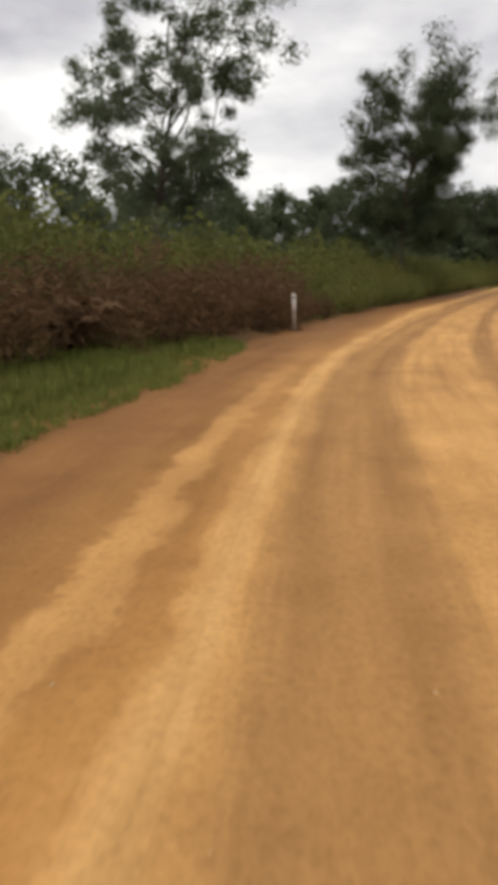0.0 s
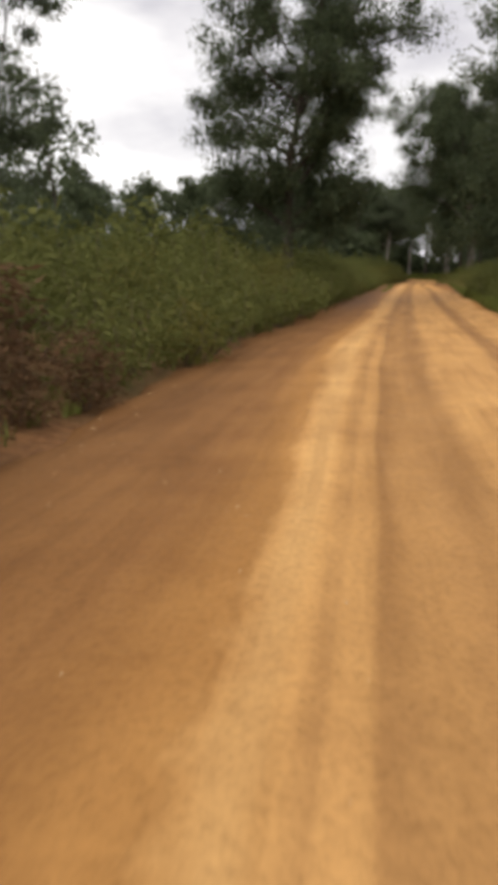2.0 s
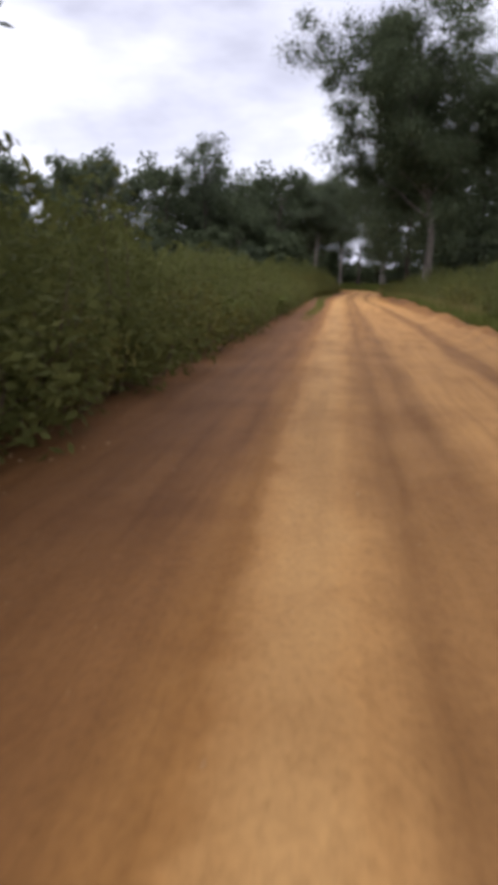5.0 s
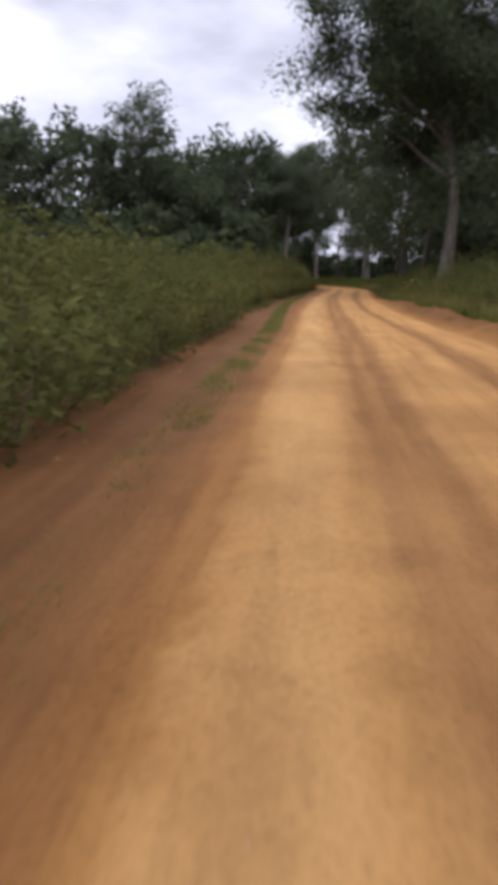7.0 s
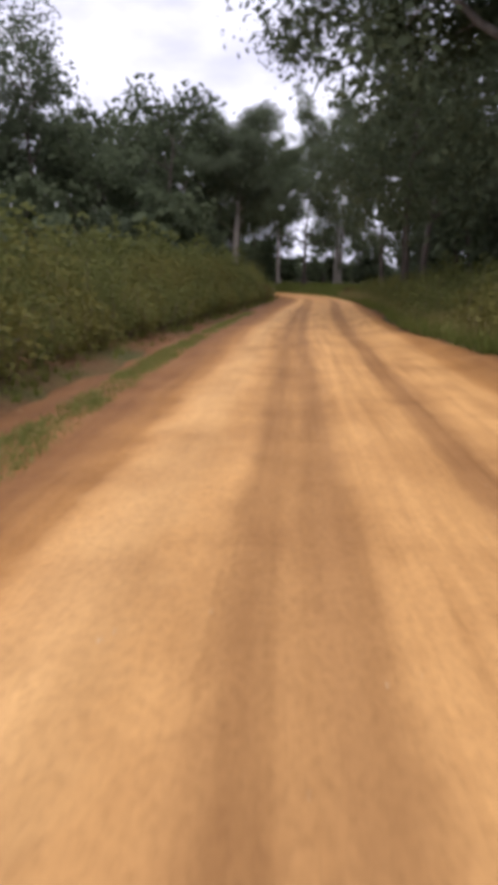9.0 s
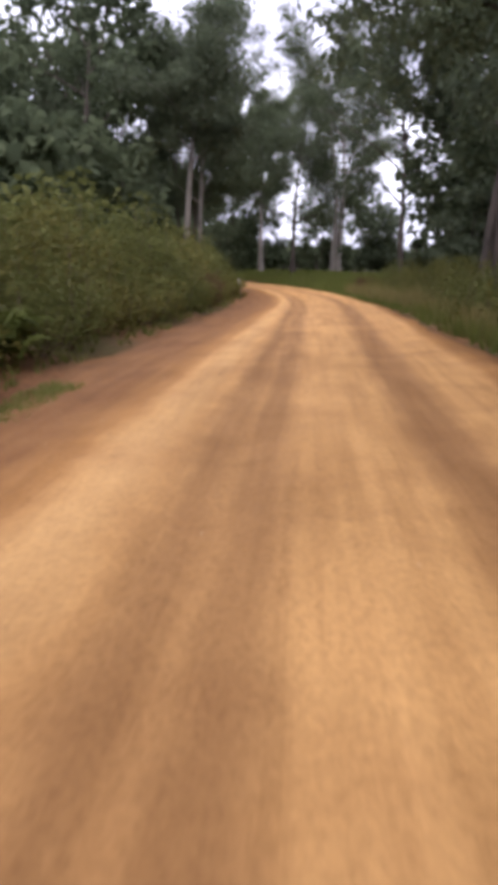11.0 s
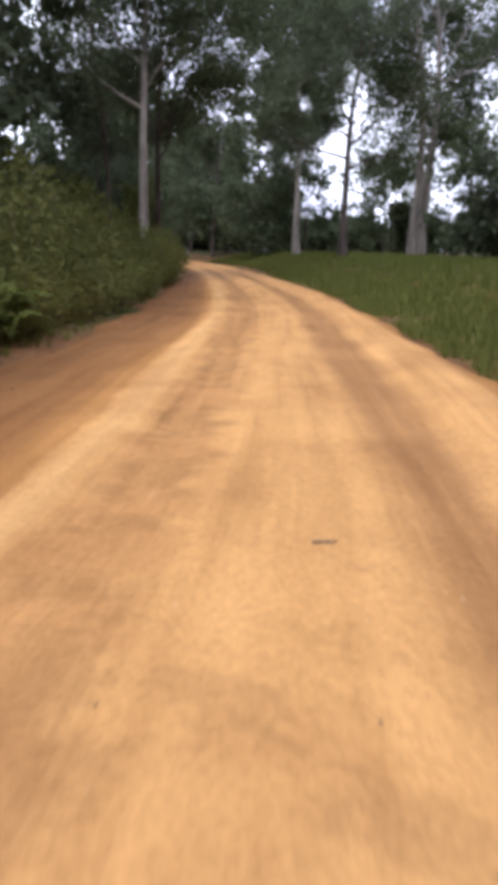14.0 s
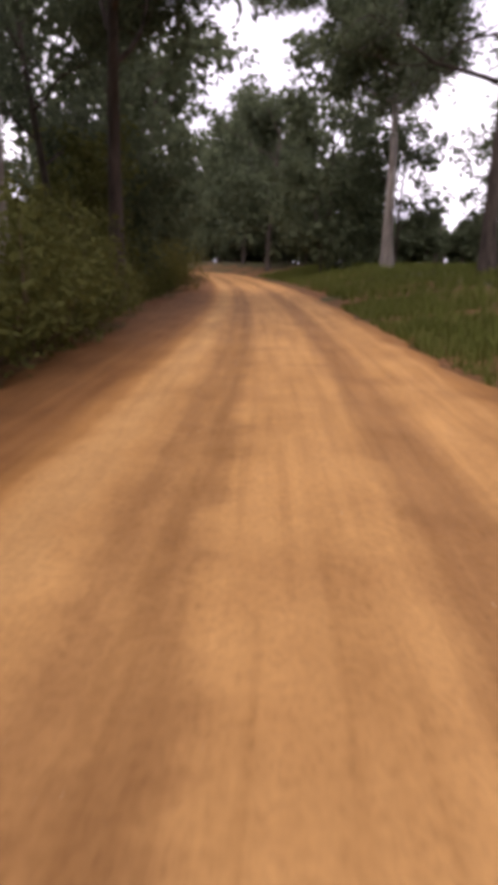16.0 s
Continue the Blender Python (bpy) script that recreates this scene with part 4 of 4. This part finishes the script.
far_woods("far_scrub", 102, 70, lambda r: (r.uniform(15, 115), r.uniform(318, 345)), 7.5, "dark scrub at the end of the view")
far_woods("far_scrub", 101, 60, lambda r: (r.uniform(86, 122), r.uniform(160, 215)), 3.6, "dark scrub behind the grassy bank")

# ---------------------------------------------------------------- roadside shrubs
tall = Stock(
    shrub("roadside_shrub", 51, 3.0, 3.2, SHRUB_LEAF, 1500, (0.17, 0.075), "dense olive-green roadside shrub", "roadside shrubs"),
    shrub("roadside_shrub", 52, 2.6, 3.0, SHRUB_LEAF, 1500, (0.165, 0.072), "rounded green roadside shrub", "roadside shrubs"),
    shrub("roadside_shrub", 53, 2.8, 2.8, OLIVE_LEAF, 1450, (0.165, 0.072), "yellowish green roadside shrub", "roadside shrubs"))
backs = Stock(
    shrub("tall_shrub", 56, 3.2, 3.4, SHRUB_LEAF, 560, (0.36, 0.155), "tall olive-green shrub in the thicket", "thicket shrubs"),
    shrub("tall_shrub", 57, 2.9, 3.2, SHRUB_LEAF, 540, (0.36, 0.155), "rounded tall shrub in the thicket", "thicket shrubs"))
small = Stock(
    shrub("low_shrub", 54, 1.5, 2.0, SHRUB_LEAF, 850, (0.155, 0.06), "low green shrub at the road's edge", "low shrubs"),
    shrub("low_shrub", 55, 1.3, 1.8, OLIVE_LEAF, 850, (0.155, 0.06), "low yellowish shrub at the road's edge", "low shrubs"))
dry = Stock(
    shrub("dry_shrub", 58, 1.7, 1.9, RUST_FROND, 1350, (0.19, 0.045), "withered rust-brown shrub at the road's edge", "dry shrubs"))
ferns = Stock(
    bracken("dead_bracken", 61, 1.25, 26, RUST_FROND, "rust-brown dead bracken clump", "bracken clumps"),
    bracken("dead_bracken", 62, 1.0, 22, RUST_FROND, "low withered brown bracken clump", "bracken clumps"),
    bracken("green_bracken", 63, 1.1, 24, GREEN_FROND, "fresh green bracken clump", "bracken clumps"))


def veg_front(s):
    """Where the shrubs begin, left of the way."""
    return np.interp(s, [-10, 0, 10.1, 18.2, 37.9, 73.7, 88.7, 103.2, 147.6, 162.2, 191.6, 296.1], [-7.5, -6.8, -4.4, -3.0, -2.6, -2.5, -2.9, -3.9, -4.2, -4.1, -3.7, -3.7])


def tall_share(s):
    return np.interp(s, [0, 12, 20, 34.2, 58.6, 68, 92, 110.3, 130.9, 156.2, 296.1], [1.1, 0.95, 0.82, 0.88, 0.95, 0.85, 0.85, 0.9, 1.0, 1.15, 1.15])


random.seed(9)
s = 0.0
while s < 255:
    front = float(veg_front(s))
    rust = (5 < s < 24.5) or (152 < s < 168)
    # front row: bracken where it is brown, else low shrubs
    x, y = along(s, front - (0.1 if 9 < s < 29 else 0.25 if s < 95 else 0.5) - random.random() * 0.5)
    if rust and s > 30:
        (dry if random.random() < 0.22 else small).stand(1, x, y, random.random() * 6.28, random.uniform(0.65, 0.95))
    elif rust and random.random() < 0.85:
        dry.stand(0, x, y, random.random() * 6.28, random.uniform(0.65, 0.9) * (1.0 if s < 20 else 0.75))
    elif rust:
        ferns.stand(random.choice((0, 0, 1)), x, y, random.random() * 6.28, random.uniform(0.7, 1.1))
    if rust:
        if s < 24:
            x, y = along(s + 0.5, front - 1.5 - random.random() * 0.6)
            dry.stand(0, x, y, random.random() * 6.28, random.uniform(0.8, 1.15))
    elif s > 8:
        if random.random() < 0.04:
            ferns.stand(2, x, y, random.random() * 6.28, random.uniform(0.8, 1.1))
        else:
            small.stand(1 if random.random() < (0.55 if 110 < s < 162 else 0.2) else 0, x, y, random.random() * 6.28, random.uniform(0.75, 1.1))
    s += random.uniform(1.0, 1.4) if s < 203 else 2.4
s = 3.0
while s < 238:
    front = float(veg_front(s))
    x, y = along(s, front - (2.9 if 4 < s < 24 else 1.9) - random.random() * 0.7)
    olive = 0.65 if 110 < s < 161 else 0.15
    tall.stand(2 if random.random() < olive else random.choice((0, 1)), x, y, random.random() * 6.28, random.uniform(0.75, 1.0) * float(tall_share(s)))
    s += random.uniform(1.7, 2.2) if s < 203 else 3.0
s = 3.0
while s < 238:
    front = float(veg_front(s))
    x, y = along(s, front - 4.6 - random.random() * 1.4)
    backs.stand(random.choice((0, 1)), x, y, random.random() * 6.28, random.uniform(0.9, 1.15) * float(tall_share(s)))
    x, y = along(s + 1.4, front - 8.0 - random.random() * 3.0)
    backs.stand(random.choice((0, 1)), x, y, random.random() * 6.28, random.uniform(1.0, 1.3) * float(tall_share(s)))
    s += random.uniform(2.4, 3.0)
for s, d in ((50.7, -3.6), (53.5, -3.5), (56.4, -3.4), (196.8, -4.3), (199.1, -4.0), (201.5, -3.9), (203.8, -3.9), (193.9, -4.6), (195.5, -4.5), (197.8, -3.9), (200.4, -4.1)):
    tall.stand(random.choice((0, 1)), *along(s, d), random.random() * 6.28, random.uniform(0.8, 0.95))
dry.stand(0, -0.14, 18.15, 0.5, 0.2)
dry.stand(0, -0.5, 18.4, 2.5, 0.26)
small.stand(1, 50.4, 158.5, 1.0, 0.3)
small.stand(0, 50.2, 160.4, 2.0, 0.33)
tall.stand(2, 59.0, 215.8, 1.0, 0.95)
tall.stand(2, 58.0, 212.9, 2.0, 0.9)
# right of the way
s = 31.0
while s < 153:
    edge = float(right_edge(s))
    x, y = along(s, edge + 1.0 + random.random() * 0.8)
    small.stand(0 if random.random() < 0.7 else 1, x, y, random.random() * 6.28, random.uniform(0.8, 1.15))
    x, y = along(s + 0.9, edge + 2.8 + random.random() * 1.0)
    tall.stand(random.choice((0, 1, 1)), x, y, random.random() * 6.28, random.uniform(0.65, 0.9) * float(np.interp(s, [31.7, 73.7, 130.9, 153.8], [0.8, 1.0, 1.0, 0.6])))
    s += random.uniform(1.9, 2.6)
while s < 172:
    edge = float(right_edge(s))
    x, y = along(s, edge + 1.5 + random.random() * 1.2)
    small.stand(1 if random.random() < 0.8 else 0, x, y, random.random() * 6.28, random.uniform(0.5, 0.8))
    if s > 157:
        x, y = along(s + 0.6, edge + 3.2 + random.random() * 0.8)
        small.stand(1 if random.random() < 0.8 else 0, x, y, random.random() * 6.28, random.uniform(0.8, 1.1))
        x, y = along(s + 1.0, edge + 5.2 + random.random() * 1.4)
        tall.stand(2 if random.random() < 0.7 else 1, x, y, random.random() * 6.28, random.uniform(0.5, 0.68))
    s += random.uniform(1.3, 1.9)
for s, d in ((169.2, 3.7), (170.3, 3.9), (170.9, 4.5)):
    dry.stand(0, *along(s, d), random.random() * 6.28, random.uniform(0.45, 0.6))


# ---------------------------------------------------------------- grass
def grass_strip(name, seed, s0, s1, inner, outer, density, tall_, mat, label, clump=6, line=None, verge=None):
    """Tufts of grass blades between two distances from the road's edge; side is the sign of the distances."""
    rng = np.random.default_rng(seed)
    side = 1 if outer > 0 else -1
    n = int((s1 - s0) * abs(outer - inner) * density)
    S = rng.uniform(s0, s1, n)
    off = inner + (outer - inner) * rng.random(n)
    D = (line(S) if line else verge(S) if verge else right_edge(S) if side > 0 else left_edge(S)) + off
    if line:   # ragged tufts, thin at both ends and thickest along the middle of the line
        tuft = 0.5 * np.sin(S * 2.9 + 5 * off) + 0.35 * np.sin(S * 6.7 - 9 * off) + 0.4 * np.sin(S * 0.61 + 0.6)
        ends = 1.6 * np.clip(1 - (S - s0) / 9, 0, 1) ** 2 + 0.5 * np.clip((S - s1 + 20) / 20, 0, 1)
        keep = tuft + rng.normal(size=n) * 0.55 > -0.75 + ends + 1.3 * (np.abs(off) / abs(outer)) ** 2
    else:
        keep = (np.sin(S * 1.3 + off) * np.sin(S * 0.37 + 1) + rng.normal(size=n) * 0.5) > -0.45
    S, D = S[keep], D[keep]
    X, Y = along(S, D)
    Z = np.maximum(land_height(X, Y, S, D), -0.02)
    X, Y, Z = [np.repeat(a, clump) for a in (X, Y, Z)]
    n = len(X)
    ang, out = rng.uniform(0, 6.283, n), rng.random(n) * 0.09
    X, Y = X + np.cos(ang) * out, Y + np.sin(ang) * out
    h = tall_ * (0.5 + 0.8 * rng.random(n))
    w = 0.012 + 0.012 * rng.random(n)
    lx, ly = np.cos(ang) * h * (0.2 + 0.5 * rng.random(n)), np.sin(ang) * h * (0.2 + 0.5 * rng.random(n))
    px, py = -np.sin(ang) * w, np.cos(ang) * w
    a = np.stack([X - px, Y - py, Z - 0.03], 1)
    b = np.stack([X + px, Y + py, Z - 0.03], 1)
    c = np.stack([X + lx, Y + ly, Z + h], 1)
    v = np.stack([a, b, c], 1).reshape(-1, 3)
    f = np.arange(3 * n).reshape(n, 3)
    tagged(new(name, mesh_of(name, v, f, mat)), label, "grass", kind="stuff")


grass_strip("verge_grass", 71, -6, 14, 0.1, -3.6, 95, 0.20, GRASS, "short bright green grass beside the road")
grass_strip("verge_edge_grass", 79, -6, 14.5, 0.0, -1.5, 190, 0.12, SHORT_GRASS, "short bright green grass spreading onto the gravel",
            verge=lambda s: np.interp(s, [-6, 6, 8.5, 12, 13.5, 14.5], [-3.0, -2.75, -2.4, -2.35, -2.6, -3.0]))
grass_strip("shoulder_grass", 72, 74.5, 136, 0.30, -0.32, 800, 0.07, SHORT_GRASS, "thin line of green grass along the shoulder", 3,
            line=lambda s: np.interp(s, [75.5, 87, 93, 99, 107, 114, 136], [-1.3, -1.5, -1.7, -2.1, -2.6, -2.9, -3.3]))
grass_strip("shoulder_weeds", 73, 20, 191, -0.1, -1.4, 10, 0.16, GRASS, "sparse weeds at the foot of the shrubs")
grass_strip("bank_grass", 74, 31, 151, 0.2, 4.5, 40, 0.45, GRASS, "long green grass on the roadside bank")
grass_strip("dry_bank_grass", 75, 74, 172, 0.5, 3.8, 34, 0.62, STRAW, "tall straw-coloured grass on the roadside bank")
grass_strip("meadow_grass", 76, 146, 255, 0.6, 12.0, 18, 0.34, GRASS, "green grass on the open roadside bank")
grass_strip("meadow_edge_grass", 78, 152, 212, 0.05, 2.6, 75, 0.17, GRASS, "short green grass growing up to the gravel")
grass_strip("forest_grass", 77, 191, 267, -0.6, -7.0, 12, 0.35, GRASS, "green grass under the trees")


# ---------------------------------------------------------------- guide posts
def guide_post():
    root = thing("guide_post", "weathered white guide post with a dark reflector", "guide post", "guide posts")
    bm = bmesh.new()
    bmesh.ops.create_cube(bm, size=1)
    bmesh.ops.scale(bm, vec=(0.10, 0.035, 1.2), verts=bm.verts)
    bmesh.ops.translate(bm, vec=(0, 0, 0.40), verts=bm.verts)
    top = [v for v in bm.verts if v.co.z > 0.9]
    for v in top:
        v.co.z -= 0.03 if v.co.x > 0 else 0.0
    bmesh.ops.bevel(bm, geom=bm.edges[:], offset=0.006, segments=2, affect="EDGES")
    part("post", bm, POST_PAINT, root)
    bm = bmesh.new()
    bmesh.ops.create_cone(bm, cap_ends=True, segments=20, radius1=0.036, radius2=0.033, depth=0.012)
    bmesh.ops.rotate(bm, matrix=Matrix.Rotation(radians(90), 3, "X"), verts=bm.verts)
    bmesh.ops.scale(bm, vec=(0.8, 1, 1.5), verts=bm.verts)
    bmesh.ops.translate(bm, vec=(0, -0.0225, 0.88), verts=bm.verts)
    part("reflector", bm, DARK_LENS, root, "dark oval reflector")
    return root


post = guide_post()
post.matrix_basis = pose(-0.2, 18.5, 0.03, 0, -2.0, -8)
copy_thing(post, pose(50.36, 159.00, 0.08, 0, -6.0, -14))
copy_thing(post, pose(*along(183.4, -4.6), 0.1, 0, 1.0, -10))


# ---------------------------------------------------------------- stones and sticks
def stones(name, seed, s0, s1, d0, d1, count, size, label):
    rng = np.random.default_rng(seed)
    vs, fs = [], []
    base = [(1, 0, 0), (-1, 0, 0), (0, 1, 0), (0, -1, 0), (0, 0, 1), (0, 0, -0.6), (0.6, 0.6, 0.5), (-0.6, 0.6, 0.4), (0.6, -0.6, 0.4), (-0.6, -0.6, 0.5)]
    bm = bmesh.new()
    for b in base:
        bm.verts.new(b)
    bmesh.ops.convex_hull(bm, input=bm.verts)
    bm.verts.index_update()
    pv = np.array([v.co[:] for v in bm.verts])
    pf = [[v.index for v in f.verts] for f in bm.faces]
    bm.free()
    for _ in range(count):
        s_, u = rng.uniform(s0, s1), rng.random()
        d = d0(s_) + (d1(s_) - d0(s_)) * u
        x, y = along(s_, d)
        z = top_at(x, y)
        k = size * (0.4 + 1.0 * rng.random() ** 2)
        a = rng.uniform(0, 6.28)
        q = pv * np.array([1, 0.7, 0.5]) * k * (0.8 + 0.4 * rng.random((len(pv), 3)))
        q = np.stack([q[:, 0] * math.cos(a) - q[:, 1] * math.sin(a), q[:, 0] * math.sin(a) + q[:, 1] * math.cos(a), q[:, 2]], 1) + (x, y, z + k * 0.2)
        b0 = len(vs)
        vs += q.tolist()
        fs += [[b0 + i for i in f] for f in pf]
    tagged(new(name, mesh_of(name, vs, fs, STONE)), label, "stones", kind="stuff")


stones("shoulder_stones", 81, 20, 131, lambda s: left_edge(s) - 0.4, lambda s: left_edge(s) + 1.0, 420, 0.018, "small pale stones scattered on the road's shoulder")
stones("road_gravel", 82, 0, 209, left_edge, right_edge, 1500, 0.0105, "loose gravel scattered over the road")


def stick(seed, s, d, turn, length):
    rng = np.random.default_rng(seed)
    tb = Tubes()
    way = (math.cos(turn), math.sin(turn), 0)
    line = bent(rng, (0, 0, 0.012), way, length, 5, 0.12)
    for p in line:
        p.z = 0.012
    tb.add(line, [0.006, 0.007, 0.006, 0.005, 0.004, 0.002], 6)
    tb.add([line[2], line[2] + Vector((way[1], -way[0], 0)) * 0.25 * length + Vector(way) * 0.3 * length], [0.004, 0.002], 5)
    ob = tagged(new("stick", tb.mesh("stick", DEADWOOD)), "dry brown stick lying on the gravel road", "stick", "fallen sticks")
    x, y = along(s, d)
    ob.location = (x, y, top_at(x, y) - 0.004)


stick(2, 14.4, -2.0, 0.2, 0.6)
stick(3, 168.0, 0.17, 0.3, 0.14)
stick(4, 182.8, 0.9, 0.2, 0.12)


def loose_stone(seed, s, d, size, mat, label):
    rng = np.random.default_rng(seed)
    bm = bmesh.new()
    bmesh.ops.create_icosphere(bm, subdivisions=2, radius=size)
    for v in bm.verts:
        v.co *= 0.85 + 0.3 * rng.random()
        v.co.z *= 0.6
    me = bpy.data.meshes.new("stone")
    bm.to_mesh(me)
    bm.free()
    me.materials.append(mat)
    ob = tagged(new("stone", me), label, "stone", "loose stones")
    x, y = along(s, d)
    ob.location = (x, y, top_at(x, y) + size * 0.3)


PALE_STONES = [(38.2, 1.1, 0.03), (37.7, -0.53, 0.017), (37.6, -0.48, 0.014), (38.1, 0.39, 0.010), (38.1, 0.56, 0.012), (37.9, 0.33, 0.010),
               (37.5, 0.59, 0.014), (37.7, 0.78, 0.014), (40.5, -1.33, 0.018), (83.0, 0.42, 0.012), (83.6, 0.44, 0.010), (5.8, 0.4, 0.009), (25.5, 0.73, 0.016),
               (103.2, 0.42, 0.010), (167.3, 0.39, 0.008), (185.2, 0.31, 0.011),
               (72.8, -1.30, 0.026), (72.0, -1.03, 0.014), (69.4, -0.82, 0.013), (69.6, -0.79, 0.010), (69.1, -0.92, 0.010), (69.4, -0.95, 0.010), (68.4, -0.87, 0.014), (68.4, -0.78, 0.010), (69.3, 0.26, 0.009), (68.8, 0.24, 0.016), (71.1, -1.32, 0.014), (70.8, -0.83, 0.012)]
DARK_STONES = [(85.6, -1.01, 0.018), (83.9, 0.61, 0.013), (6.5, 0.59, 0.012), (23.7, 0.34, 0.011), (24.4, -0.38, 0.013), (14.0, -0.38, 0.010), (14.2, 0.48, 0.011),
               (156.1, 0.7, 0.016), (149.4, 0.6, 0.014), (166.7, 0.38, 0.008), (166.7, -0.56, 0.008), (171.9, -3.07, 0.016), (188.5, 1.48, 0.016),
               (136.6, -1.30, 0.013), (136.7, -1.28, 0.013), (137.0, -1.30, 0.013), (136.1, -0.93, 0.013), (135.7, -0.76, 0.013), (136.2, 0.78, 0.013)]
for i, (s, d, size) in enumerate(PALE_STONES):
    loose_stone(100 + i, s, d, 0.75 * size, STONE, "pale loose stone lying on the gravel road")
for i, (s, d, size) in enumerate(DARK_STONES):
    loose_stone(200 + i, s, d, size, DARK_STONE, "small dark brown stone lying on the gravel road")


def fallen_leaf(s, d, turn, length):
    """A dry leaf with a raised midrib and curled rim, thin but solid."""
    n = 9
    rows = []
    for i in range(n):
        u = i / (n - 1)
        w = 0.19 * length * math.sin(math.pi * min(1.0, 0.04 + 0.93 * u)) ** 0.8
        rise = 0.10 * length * (2 * u - 1) ** 2
        rows.append([((u - 0.5) * length, k * w, rise + 0.05 * length * abs(k) ** 2) for k in (-1, -0.5, 0, 0.5, 1)])
    top = [p for row in rows for p in row]
    verts = top + [(x, y, z - 0.003) for x, y, z in top]
    half, faces = len(top), []
    for i in range(n - 1):
        for k in range(4):
            a = i * 5 + k
            faces += [(a, a + 5, a + 6, a + 1), (half + a, half + a + 1, half + a + 6, half + a + 5)]
    rim = [k for k in range(5)] + [i * 5 + 4 for i in range(1, n)] + [(n - 1) * 5 + k for k in (3, 2, 1, 0)] + [i * 5 for i in range(n - 2, 0, -1)]
    for a, b in zip(rim, rim[1:] + rim[:1]):
        faces.append((a, b, half + b, half + a))
    ob = tagged(new("fallen_leaf", mesh_of("fallen_leaf", verts, faces, STONE, True)), "pale dry leaf lying on the gravel road", "leaf")
    x, y = along(s, d)
    ob.matrix_basis = pose(x, y, top_at(x, y) + 0.006, 0, 0, turn)


fallen_leaf(95.8, 0.57, 30, 0.10)
